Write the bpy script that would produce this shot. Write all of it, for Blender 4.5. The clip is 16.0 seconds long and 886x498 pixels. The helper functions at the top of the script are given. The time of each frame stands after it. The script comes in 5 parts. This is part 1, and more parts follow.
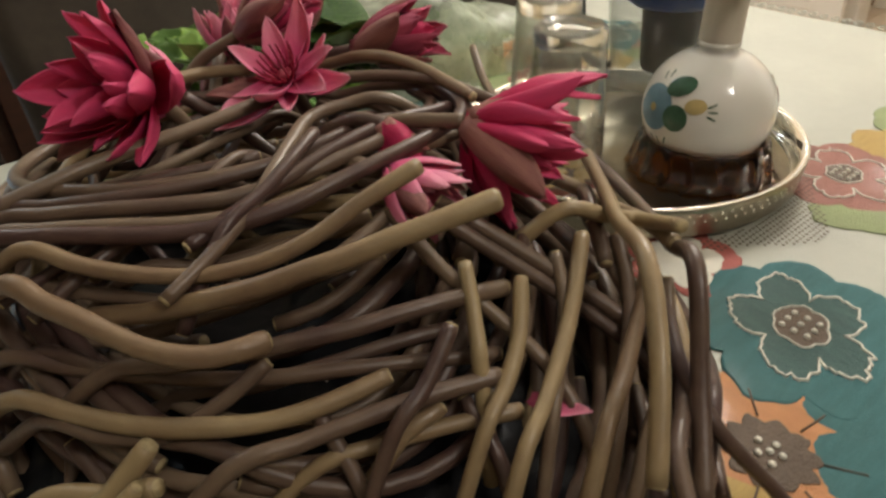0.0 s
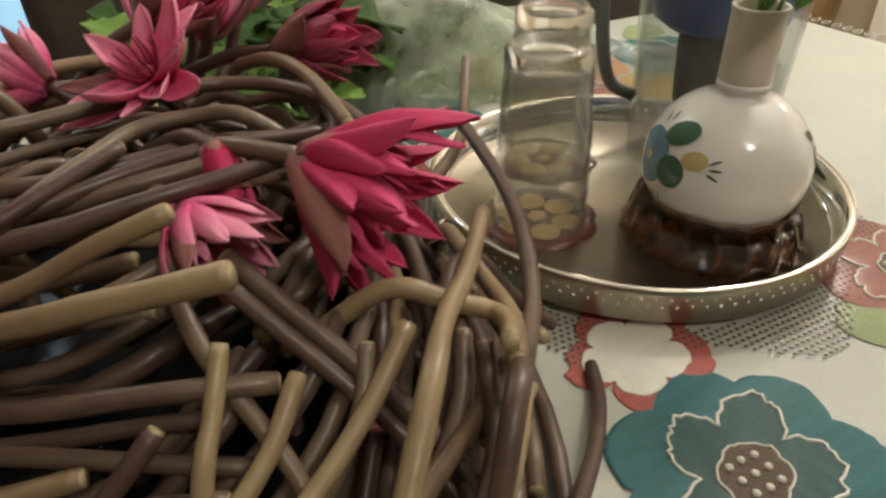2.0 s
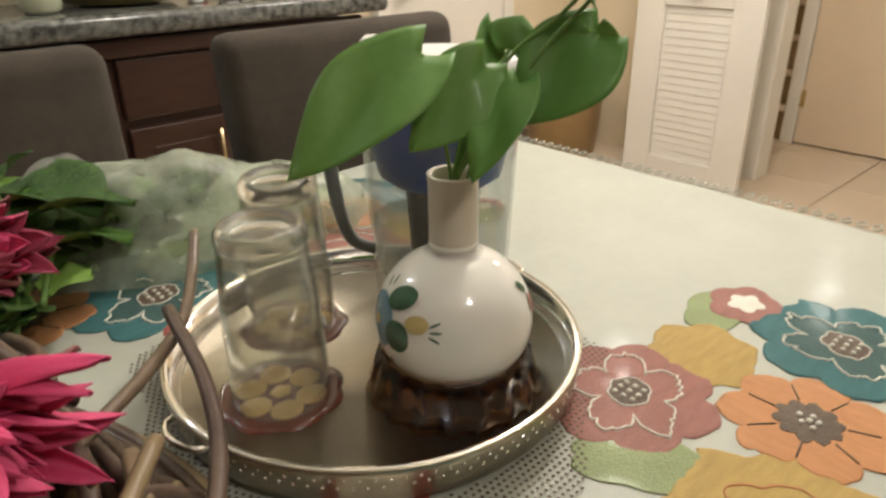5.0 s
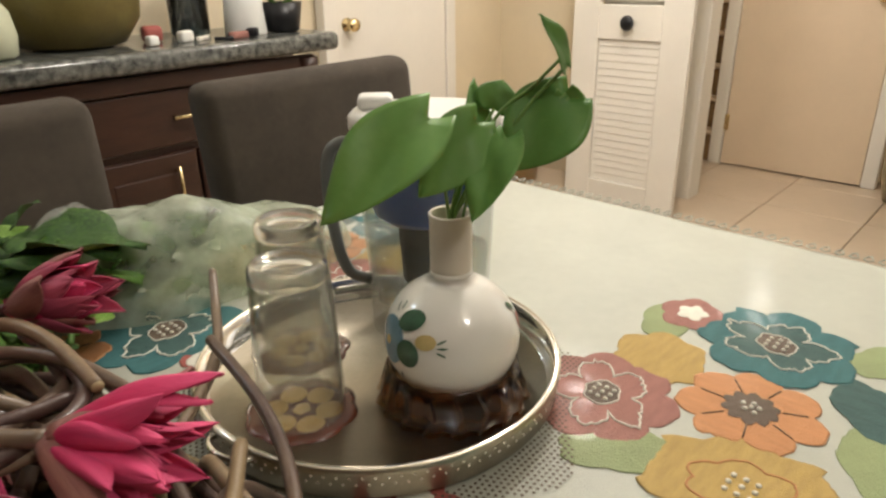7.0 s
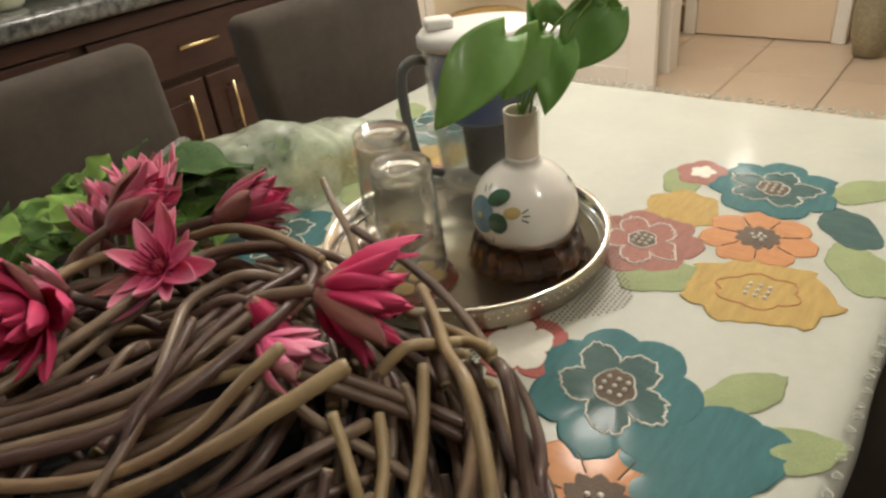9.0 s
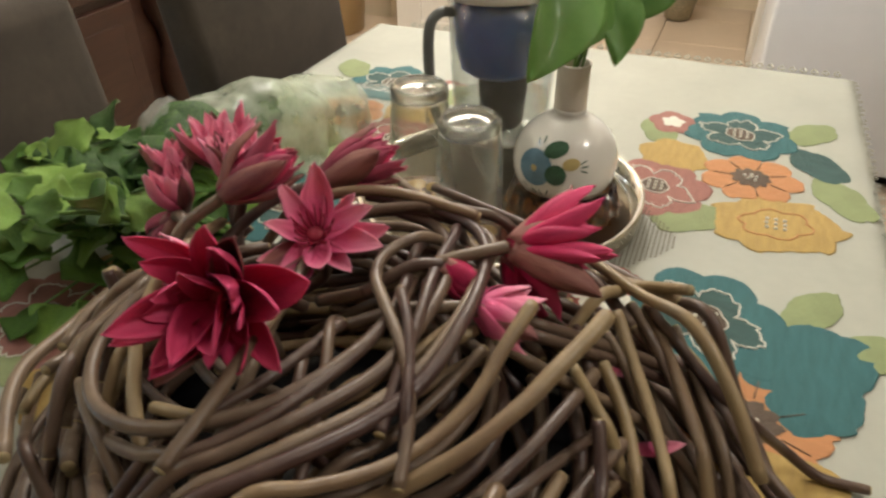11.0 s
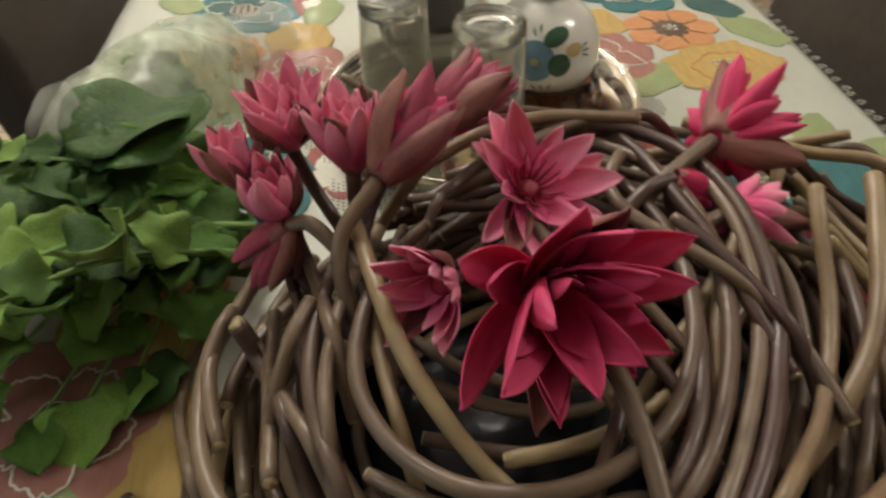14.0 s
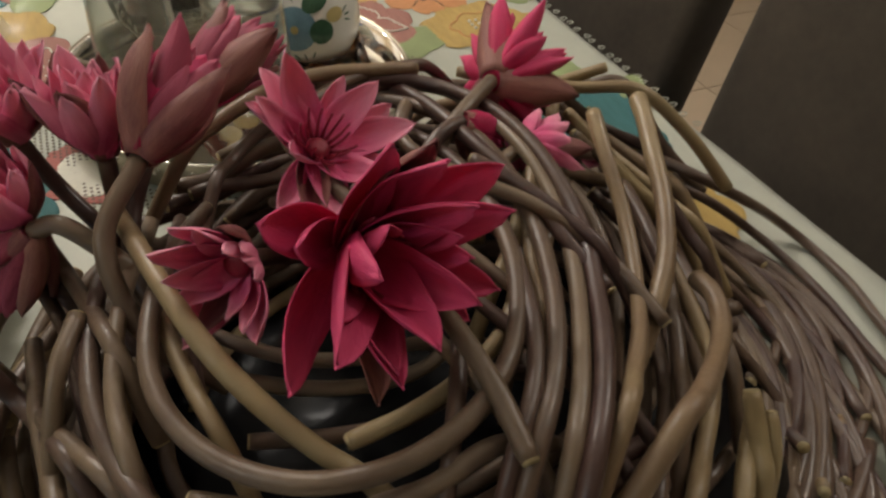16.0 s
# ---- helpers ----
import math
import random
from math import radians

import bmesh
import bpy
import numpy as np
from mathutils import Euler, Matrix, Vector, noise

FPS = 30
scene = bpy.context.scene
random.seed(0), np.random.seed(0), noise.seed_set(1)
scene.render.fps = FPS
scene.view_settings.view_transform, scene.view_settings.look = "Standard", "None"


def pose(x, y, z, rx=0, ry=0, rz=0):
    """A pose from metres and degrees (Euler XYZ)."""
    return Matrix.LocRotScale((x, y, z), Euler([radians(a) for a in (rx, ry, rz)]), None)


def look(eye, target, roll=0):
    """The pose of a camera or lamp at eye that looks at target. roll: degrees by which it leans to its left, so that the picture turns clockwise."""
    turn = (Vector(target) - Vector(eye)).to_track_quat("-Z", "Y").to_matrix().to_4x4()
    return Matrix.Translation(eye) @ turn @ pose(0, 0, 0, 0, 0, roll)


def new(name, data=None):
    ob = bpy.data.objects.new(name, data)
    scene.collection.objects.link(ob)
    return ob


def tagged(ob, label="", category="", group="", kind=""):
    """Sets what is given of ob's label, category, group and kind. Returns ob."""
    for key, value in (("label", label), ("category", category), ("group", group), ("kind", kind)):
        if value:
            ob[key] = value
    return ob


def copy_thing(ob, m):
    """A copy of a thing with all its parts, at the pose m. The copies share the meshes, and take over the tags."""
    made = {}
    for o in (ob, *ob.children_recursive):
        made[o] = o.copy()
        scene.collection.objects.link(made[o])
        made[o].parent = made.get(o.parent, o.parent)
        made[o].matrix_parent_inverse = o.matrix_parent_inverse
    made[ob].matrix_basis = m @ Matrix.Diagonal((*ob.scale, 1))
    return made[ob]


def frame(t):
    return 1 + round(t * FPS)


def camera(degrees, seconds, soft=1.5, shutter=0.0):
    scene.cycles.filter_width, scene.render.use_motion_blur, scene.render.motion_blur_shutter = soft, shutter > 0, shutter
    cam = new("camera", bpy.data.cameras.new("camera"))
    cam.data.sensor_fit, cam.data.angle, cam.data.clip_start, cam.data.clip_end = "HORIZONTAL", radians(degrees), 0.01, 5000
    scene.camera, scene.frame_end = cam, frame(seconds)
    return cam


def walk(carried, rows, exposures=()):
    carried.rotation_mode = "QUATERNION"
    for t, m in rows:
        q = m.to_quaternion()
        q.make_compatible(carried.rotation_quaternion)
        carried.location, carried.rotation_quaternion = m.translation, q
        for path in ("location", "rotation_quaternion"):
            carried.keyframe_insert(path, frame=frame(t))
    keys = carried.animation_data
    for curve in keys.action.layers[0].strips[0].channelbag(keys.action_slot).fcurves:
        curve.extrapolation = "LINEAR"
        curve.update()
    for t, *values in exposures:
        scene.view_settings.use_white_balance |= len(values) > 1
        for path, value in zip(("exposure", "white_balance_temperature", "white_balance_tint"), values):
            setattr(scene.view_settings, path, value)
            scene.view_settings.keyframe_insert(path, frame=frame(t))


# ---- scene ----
cam = camera(65.8, 16.0, soft=2.5, shutter=0.5)
PATH = [
    (0, (-0.51, -0.384, 1.091), (0.514, 0.921, -0.026), -2.8),
    (0.5, (-0.469, -0.414, 1.1), (0.422, 1.024, 0.032), -2.5),
    (1, (-0.419, -0.4, 1.088), (0.394, 1.094, 0.036), -0.6),
    (1.5, (-0.369, -0.384, 1.075), (0.407, 1.085, -0.038), 0.3),
    (2, (-0.328, -0.386, 1.067), (0.414, 1.099, -0.049), -1.2),
    (2.5, (-0.288, -0.4, 1.067), (0.356, 1.148, -0.024), -3.1),
    (3, (-0.259, -0.403, 1.062), (0.427, 1.149, 0.003), -3.6),
    (3.5, (-0.23, -0.41, 1.069), (0.576, 1.098, 0.031), -3.7),
    (4, (-0.221, -0.41, 1.078), (0.712, 1.064, 0.1), -3.1),
    (4.5, (-0.226, -0.404, 1.085), (0.876, 0.993, 0.171), -1.1),
    (5, (-0.24, -0.401, 1.099), (0.982, 0.941, 0.259), -0.8),
    (5.2, (-0.247, -0.396, 1.106), (1.018, 0.917, 0.285), -0.4),
    (7.3, (-0.352, -0.44, 1.149), (1.017, 0.793, 0.37), -1.5),
    (7.5, (-0.371, -0.452, 1.158), (0.986, 0.774, 0.348), -2.4),
    (8, (-0.432, -0.478, 1.181), (0.879, 0.715, 0.255), -4.8),
    (8.5, (-0.481, -0.482, 1.198), (0.797, 0.697, 0.21), -7.5),
    (8.7, (-0.494, -0.474, 1.203), (0.776, 0.697, 0.195), -7.4),
    (10.8, (-0.652, -0.22, 1.21), (0.862, 0.41, 0.065), -1.0),
    (11, (-0.654, -0.202, 1.211), (0.853, 0.426, 0.056), -0.7),
    (11.5, (-0.644, -0.133, 1.211), (0.851, 0.509, 0.049), -1.9),
    (12, (-0.618, -0.055, 1.207), (0.833, 0.595, -0.005), -3.2),
    (12.5, (-0.595, 0.003, 1.194), (0.811, 0.632, -0.082), -4.1),
    (13, (-0.583, 0.044, 1.181), (0.866, 0.468, -0.131), -3.0),
    (13.5, (-0.594, 0.089, 1.178), (0.879, 0.206, -0.17), -2.5),
    (14, (-0.619, 0.124, 1.182), (0.836, -0.003, -0.185), -1.0),
    (14.5, (-0.633, 0.14, 1.177), (0.794, -0.255, -0.168), 3.5),
    (15, (-0.636, 0.134, 1.174), (0.756, -0.457, -0.134), 4.5),
    (15.5, (-0.63, 0.129, 1.161), (0.694, -0.577, -0.162), 6.2),
    (16, (-0.604, 0.129, 1.148), (0.672, -0.583, -0.218), 5.8),
]
walk(cam, [(t, look(eye, target, roll)) for t, eye, target, roll in PATH],
     exposures=[(0, 0.1), (3.5, 0.0), (5, 0.12), (8, 0.15), (11, 0.22), (13, 0.15), (14.5, -0.05), (16, -0.25)])

# ---- light ----
world = bpy.data.worlds.new("world")
scene.world = world
world.use_nodes = True
world.node_tree.nodes["Background"].inputs[0].default_value = (0.75, 0.8, 0.9, 1)
world.node_tree.nodes["Background"].inputs[1].default_value = 0.02


def lamp(x, y, z, size, watts, colour):
    data = bpy.data.lights.new("unseen_lamp", "POINT")
    data.shadow_soft_size, data.energy, data.color = size / 2, watts, colour
    ob = new("unseen_lamp", data)
    ob.matrix_world = pose(x, y, z)
    return ob


WARM = (1.0, 0.935, 0.86)
# all out of view, hung low to brighten the ceiling
# third is added fill for the heap's front, last a cool fill for the cloth
LAMPS = [(1.05, 0.35, 2.14, 0.2, 43), (1.95, 0.9, 2.14, 0.16, 27), (-0.15, -1.25, 2.14, 0.16, 19), (3.4, 0.6, 2.14, 0.16, 11), (-0.7, 1.65, 2.14, 0.16, 10)]
for x, y, z, size, watts in LAMPS:
    lamp(x, y, z, size, watts, WARM if x > -0.5 else (0.74, 0.88, 1.0))


# ---- materials ----
def mat(name, colour, rough=0.6, vary=0.25, scale=20.0, bump=0.0, bump_scale=200.0, metal=0.0, alt=None,
        spec=0.5, coat=0.0, trans=0.0, ior=1.45, random_obj=0.0, stretch=(1, 1, 1), sheen=0.0, sub=0.0, tip=None):
    """Principled material: a base colour that drifts towards alt at two scales, with fine relief."""
    m = bpy.data.materials.new(name)
    m.use_nodes = True
    nt = m.node_tree
    b = nt.nodes["Principled BSDF"]
    b.inputs["Roughness"].default_value = rough
    b.inputs["Metallic"].default_value = metal
    b.inputs["Specular IOR Level"].default_value = spec
    b.inputs["Coat Weight"].default_value = coat
    b.inputs["Coat Roughness"].default_value = 0.12
    b.inputs["Transmission Weight"].default_value = trans
    b.inputs["IOR"].default_value = ior
    b.inputs["Sheen Weight"].default_value = sheen
    if sub:
        b.inputs["Subsurface Weight"].default_value = sub
        b.inputs["Subsurface Radius"].default_value = (0.01, 0.004, 0.004)
        b.inputs["Subsurface Scale"].default_value = 0.3
    alt = alt or tuple(c * (1 - vary) for c in colour)
    co = nt.nodes.new("ShaderNodeTexCoord")
    mp = nt.nodes.new("ShaderNodeMapping")
    mp.inputs["Scale"].default_value = stretch
    nt.links.new(co.outputs["Object"], mp.inputs["Vector"])
    n1 = nt.nodes.new("ShaderNodeTexNoise")
    n1.inputs["Scale"].default_value, n1.inputs["Detail"].default_value = scale, 6
    n2 = nt.nodes.new("ShaderNodeTexNoise")
    n2.inputs["Scale"].default_value, n2.inputs["Detail"].default_value = scale * 7, 4
    add = nt.nodes.new("ShaderNodeMath")
    add.operation = "MULTIPLY_ADD"
    add.inputs[1].default_value, add.inputs[2].default_value = 0.4, 0.0
    nt.links.new(mp.outputs[0], n1.inputs["Vector"])
    nt.links.new(mp.outputs[0], n2.inputs["Vector"])
    nt.links.new(n2.outputs["Fac"], add.inputs[0])
    nt.links.new(n1.outputs["Fac"], add.inputs[2])
    ramp = nt.nodes.new("ShaderNodeMapRange")
    ramp.inputs[1].default_value, ramp.inputs[2].default_value = 0.45, 0.95
    nt.links.new(add.outputs[0], ramp.inputs[0])
    fac = ramp.outputs[0]
    if random_obj:
        info = nt.nodes.new("ShaderNodeObjectInfo")
        mul = nt.nodes.new("ShaderNodeMath")
        mul.operation, mul.use_clamp = "MULTIPLY_ADD", True
        mul.inputs[1].default_value = random_obj
        nt.links.new(info.outputs["Random"], mul.inputs[0])
        sub_ = nt.nodes.new("ShaderNodeMath")
        sub_.operation = "SUBTRACT"
        sub_.inputs[1].default_value = random_obj * 0.5
        nt.links.new(fac, sub_.inputs[0])
        nt.links.new(sub_.outputs[0], mul.inputs[2])
        fac = mul.outputs[0]
    mix = nt.nodes.new("ShaderNodeMix")
    mix.data_type = "RGBA"
    mix.inputs[6].default_value, mix.inputs[7].default_value = (*colour, 1), (*alt, 1)
    nt.links.new(fac, mix.inputs[0])
    colour_out = mix.outputs[2]
    if tip:
        sep = nt.nodes.new("ShaderNodeSeparateXYZ")
        nt.links.new(co.outputs["Object"], sep.inputs[0])
        rise = nt.nodes.new("ShaderNodeMapRange")
        rise.inputs[1].default_value, rise.inputs[2].default_value = tip[0], tip[1]
        nt.links.new(sep.outputs[2], rise.inputs[0])
        mix2 = nt.nodes.new("ShaderNodeMix")
        mix2.data_type = "RGBA"
        mix2.inputs[7].default_value = (*tip[2], 1)
        nt.links.new(rise.outputs[0], mix2.inputs[0])
        nt.links.new(colour_out, mix2.inputs[6])
        colour_out = mix2.outputs[2]
    nt.links.new(colour_out, b.inputs["Base Color"])
    if bump:
        nb = nt.nodes.new("ShaderNodeTexNoise")
        nb.inputs["Scale"].default_value, nb.inputs["Detail"].default_value = bump_scale, 3
        nt.links.new(mp.outputs[0], nb.inputs["Vector"])
        bp = nt.nodes.new("ShaderNodeBump")
        bp.inputs["Strength"].default_value, bp.inputs["Distance"].default_value = bump, 0.002
        nt.links.new(nb.outputs["Fac"], bp.inputs["Height"])
        nt.links.new(bp.outputs[0], b.inputs["Normal"])
    return m


def clear(name, colour, rough=0.02, ior=1.45):
    """Plain glass or clear plastic."""
    m = bpy.data.materials.new(name)
    m.use_nodes = True
    b = m.node_tree.nodes["Principled BSDF"]
    b.inputs["Base Color"].default_value = (*colour, 1)
    b.inputs["Roughness"].default_value = rough
    b.inputs["Transmission Weight"].default_value = 1.0
    b.inputs["IOR"].default_value = ior
    return m


def thin_clear(name, tint, veil, gloss):
    """Thin-walled clear glass or plastic: light goes straight through, with a surface gloss and a trace of haze."""
    m = bpy.data.materials.new(name)
    m.use_nodes = True
    nt = m.node_tree
    b = nt.nodes["Principled BSDF"]
    b.inputs["Base Color"].default_value, b.inputs["Roughness"].default_value = (0.75, 0.74, 0.68, 1), 0.4
    tr = nt.nodes.new("ShaderNodeBsdfTransparent")
    tr.inputs[0].default_value = (*tint, 1)
    gl = nt.nodes.new("ShaderNodeBsdfGlossy")
    gl.inputs["Roughness"].default_value = 0.03
    lw = nt.nodes.new("ShaderNodeLayerWeight")
    lw.inputs["Blend"].default_value = 0.5
    sharp = nt.nodes.new("ShaderNodeMath")
    sharp.operation = "POWER"
    sharp.inputs[1].default_value = 2.6
    nt.links.new(lw.outputs["Facing"], sharp.inputs[0])
    fr = nt.nodes.new("ShaderNodeMapRange")
    fr.inputs[3].default_value, fr.inputs[4].default_value = 0.03, gloss
    nt.links.new(sharp.outputs[0], fr.inputs[0])
    haze = nt.nodes.new("ShaderNodeMixShader")
    haze.inputs[0].default_value = veil
    nt.links.new(tr.outputs[0], haze.inputs[1])
    nt.links.new(b.outputs[0], haze.inputs[2])
    top = nt.nodes.new("ShaderNodeMixShader")
    nt.links.new(fr.outputs[0], top.inputs[0])
    nt.links.new(haze.outputs[0], top.inputs[1])
    nt.links.new(gl.outputs[0], top.inputs[2])
    nt.links.new(top.outputs[0], nt.nodes["Material Output"].inputs["Surface"])
    return m


def film(name, tint, veil=0.35, rough=0.25, milk=(0.75, 0.82, 0.72)):
    """Thin plastic film: see-through, with a milky veil and a gloss."""
    m = bpy.data.materials.new(name)
    m.use_nodes = True
    nt = m.node_tree
    out = nt.nodes["Material Output"]
    b = nt.nodes["Principled BSDF"]
    b.inputs["Base Color"].default_value, b.inputs["Roughness"].default_value = (*milk, 1), rough
    tr = nt.nodes.new("ShaderNodeBsdfTransparent")
    tr.inputs[0].default_value = (*tint, 1)
    no = nt.nodes.new("ShaderNodeTexNoise")
    no.inputs["Scale"].default_value, no.inputs["Detail"].default_value = 30, 5
    co = nt.nodes.new("ShaderNodeTexCoord")
    nt.links.new(co.outputs["Object"], no.inputs["Vector"])
    rng = nt.nodes.new("ShaderNodeMapRange")
    rng.inputs[1].default_value, rng.inputs[2].default_value = 0.3, 0.7
    rng.inputs[3].default_value, rng.inputs[4].default_value = veil * 0.6, veil * 1.4
    nt.links.new(no.outputs["Fac"], rng.inputs[0])
    mx = nt.nodes.new("ShaderNodeMixShader")
    nt.links.new(rng.outputs[0], mx.inputs[0])
    nt.links.new(tr.outputs[0], mx.inputs[1])
    nt.links.new(b.outputs[0], mx.inputs[2])
    nt.links.new(mx.outputs[0], out.inputs["Surface"])
    return m


def glow(name, colour, strength):
    m = bpy.data.materials.new(name)
    m.use_nodes = True
    b = m.node_tree.nodes["Principled BSDF"]
    b.inputs["Base Color"].default_value = (*colour, 1)
    b.inputs["Emission Color"].default_value = (*colour, 1)
    b.inputs["Emission Strength"].default_value = strength
    return m


M_CLOTH = mat("cloth", (0.47, 0.485, 0.41), 0.5, 0.14, 9, 0.25, 700, coat=0.1, sheen=0.1)
M_TEAL = mat("teal_thread", (0.055, 0.19, 0.2), 0.7, 0.3, 25, 0.6, 500, coat=0.1, stretch=(1, 5, 1))
M_TEAL_DARK = mat("dark_teal_thread", (0.06, 0.135, 0.125), 0.7, 0.35, 25, 0.6, 500, coat=0.1, stretch=(5, 1, 1))
M_ROSE = mat("rose_thread", (0.42, 0.19, 0.155), 0.7, 0.25, 25, 0.6, 500, coat=0.1, stretch=(1, 5, 1))
M_ORANGE = mat("orange_thread", (0.64, 0.30, 0.13), 0.7, 0.2, 25, 0.6, 500, coat=0.1, stretch=(5, 1, 1))
M_YELLOW = mat("yellow_thread", (0.58, 0.40, 0.13), 0.7, 0.25, 25, 0.6, 500, coat=0.1, stretch=(1, 5, 1))
M_SAGE = mat("sage_thread", (0.30, 0.36, 0.17), 0.7, 0.2, 25, 0.6, 500, coat=0.1)
M_BROWNTH = mat("brown_thread", (0.13, 0.09, 0.06), 0.6, 0.3, 30, 0.6, 500)
M_WHITETH = mat("white_thread", (0.78, 0.76, 0.66), 0.7, 0.15, 60, 0.3, 900)
M_RED = mat("red_thread", (0.45, 0.12, 0.10), 0.6, 0.3, 30, 0.6, 500)
M_STEM = mat("lily_stem", (0.185, 0.132, 0.085), 0.4, 0.3, 7, 0.18, 260, alt=(0.068, 0.036, 0.03), random_obj=1.0, coat=0.1)
# pale stems; on the heap's front the paler colour also stands in for light
M_STEM_PALE = mat("pale_stem", (0.35, 0.265, 0.14), 0.42, 0.3, 7, 0.18, 260, alt=(0.185, 0.12, 0.07), random_obj=0.8, coat=0.1)
M_CUT = mat("stem_cut", (0.5, 0.40, 0.22), 0.6, 0.4, 150, 0.4, 700)
M_PETAL = mat("petal", (0.58, 0.028, 0.12), 0.55, 0.4, 45, 0.3, 300, alt=(0.38, 0.010, 0.065), stretch=(4, 4, 0.6), tip=(0.018, 0.07, (0.74, 0.095, 0.225)), random_obj=0.7, sub=0.1, spec=0.3)
M_PETAL_DUSK = mat("dusky_petal", (0.36, 0.065, 0.11), 0.55, 0.4, 45, 0.3, 300, alt=(0.19, 0.025, 0.05), stretch=(4, 4, 0.6), tip=(0.02, 0.07, (0.48, 0.10, 0.17)), random_obj=0.7, sub=0.1, spec=0.3)
M_PETAL_PINK = mat("pink_petal", (0.82, 0.19, 0.35), 0.55, 0.3, 45, 0.3, 300, alt=(0.62, 0.07, 0.2), stretch=(4, 4, 0.6), tip=(0.02, 0.07, (0.88, 0.41, 0.51)), random_obj=0.6, sub=0.1, spec=0.3)
M_SEPAL = mat("sepal", (0.33, 0.15, 0.12), 0.5, 0.4, 30, 0.35, 260, alt=(0.17, 0.05, 0.06), random_obj=0.7, stretch=(5, 5, 0.5), spec=0.35)
M_STAMEN = mat("stamen", (0.32, 0.02, 0.05), 0.5, 0.3, 40)
M_LEAF = mat("green_leaf", (0.075, 0.17, 0.020), 0.5, 0.4, 30, 0.4, 220, alt=(0.020, 0.060, 0.010), random_obj=0.9, sub=0.05, spec=0.3)
M_LEAF_LIGHT = mat("light_leaf", (0.20, 0.34, 0.06), 0.48, 0.3, 30, 0.4, 220, alt=(0.08, 0.18, 0.03), random_obj=0.8, sub=0.05, spec=0.3)
M_LEAFSTALK = mat("leaf_stalk", (0.16, 0.3, 0.07), 0.4, 0.3, 20)
M_POTHOS = mat("pothos_leaf", (0.075, 0.19, 0.035), 0.5, 0.35, 14, 0.12, 60, alt=(0.13, 0.27, 0.06), random_obj=0.7, coat=0.05, sub=0.08, spec=0.35)
M_CERAMIC = mat("ceramic", (0.83, 0.81, 0.74), 0.16, 0.05, 12, 0.02, 80, coat=0.6)
M_NECK = mat("neck_ceramic", (0.66, 0.6, 0.5), 0.4, 0.06, 12, 0.02, 80)
M_GLAZE_BLUE = mat("blue_glaze", (0.20, 0.36, 0.47), 0.16, 0.35, 60, coat=0.6)
M_GLAZE_GREEN = mat("green_glaze", (0.06, 0.15, 0.085), 0.16, 0.4, 60, coat=0.6)
M_GLAZE_YELLOW = mat("yellow_glaze", (0.62, 0.5, 0.22), 0.16, 0.2, 60, coat=0.6)
M_SILVER = mat("tray_metal", (0.93, 0.90, 0.86), 0.05, 0.08, 16, 0.01, 40, metal=1.0)
M_TRAYRIM = mat("tray_rim_metal", (0.52, 0.47, 0.37), 0.3, 0.2, 30, 0.15, 400, metal=1.0)
M_GLASS = thin_clear("tumbler_glass", (0.95, 0.955, 0.93), 0.11, 0.9)
M_FOOT = clear("thick_glass", (0.97, 0.98, 0.96), 0.02, 1.48)
M_AMBER = clear("amber_glass", (0.55, 0.28, 0.11), 0.08)
M_COASTER = mat("coaster_wood", (0.13, 0.035, 0.02), 0.25, 0.4, 30, 0.1, 200, coat=0.5)
M_COASTER_PALE = mat("coaster_inlay", (0.62, 0.39, 0.11), 0.3, 0.3, 40, 0.1, 200, coat=0.4)
M_PITCHER = thin_clear("pitcher_plastic", (0.94, 0.95, 0.95), 0.06, 0.7)
M_LID = mat("white_plastic", (0.80, 0.80, 0.76), 0.35, 0.05, 20)
M_BLUE = mat("blue_plastic", (0.03, 0.13, 0.5), 0.3, 0.15, 20)
M_BLACK = mat("black_plastic", (0.008, 0.008, 0.010), 0.35, 0.2, 20)
M_GREYPL = mat("grey_plastic", (0.16, 0.17, 0.16), 0.35, 0.1, 20)
M_CHAIR = mat("chair_fabric", (0.070, 0.056, 0.042), 0.95, 0.35, 12, 0.5, 900, sheen=0.03)
M_WOOD_DARK = mat("dark_wood", (0.055, 0.022, 0.013), 0.4, 0.45, 6, 0.15, 120, stretch=(1, 1, 8), coat=0.1)
M_GRANITE = mat("granite", (0.20, 0.205, 0.185), 0.22, 0.5, 45, 0.03, 200, alt=(0.015, 0.015, 0.016), coat=0.3)
M_BRASS = mat("brass", (0.85, 0.68, 0.38), 0.25, 0.1, 20, metal=1.0)
M_WALL = mat("cream_wall", (0.72, 0.62, 0.45), 0.85, 0.06, 4, 0.1, 120)
M_WHITE = mat("white_paint", (0.80, 0.76, 0.68), 0.5, 0.05, 5, 0.04, 60)
M_DOOR = mat("hall_door_paint", (0.72, 0.58, 0.42), 0.5, 0.06, 5, 0.04, 60)
M_FLOOR = mat("floor_tile", (0.57, 0.46, 0.34), 0.28, 0.12, 3, 0.03, 60)
M_GROUT = mat("grout", (0.53, 0.43, 0.32), 0.8, 0.15, 30)
M_FRIDGE = mat("fridge_enamel", (0.76, 0.80, 0.85), 0.35, 0.04, 5, 0.02, 60)
M_CARPET = mat("stair_carpet", (0.33, 0.21, 0.1), 0.95, 0.3, 25, 0.5, 600)
M_CEIL = mat("ceiling_paint", (0.84, 0.82, 0.77), 0.9, 0.04, 4)
M_OLIVE = mat("olive_glaze", (0.16, 0.125, 0.035), 0.4, 0.35, 14, 0.1, 60)
M_TAN = mat("tan_metal", (0.52, 0.38, 0.2), 0.32, 0.15, 10, metal=0.5)
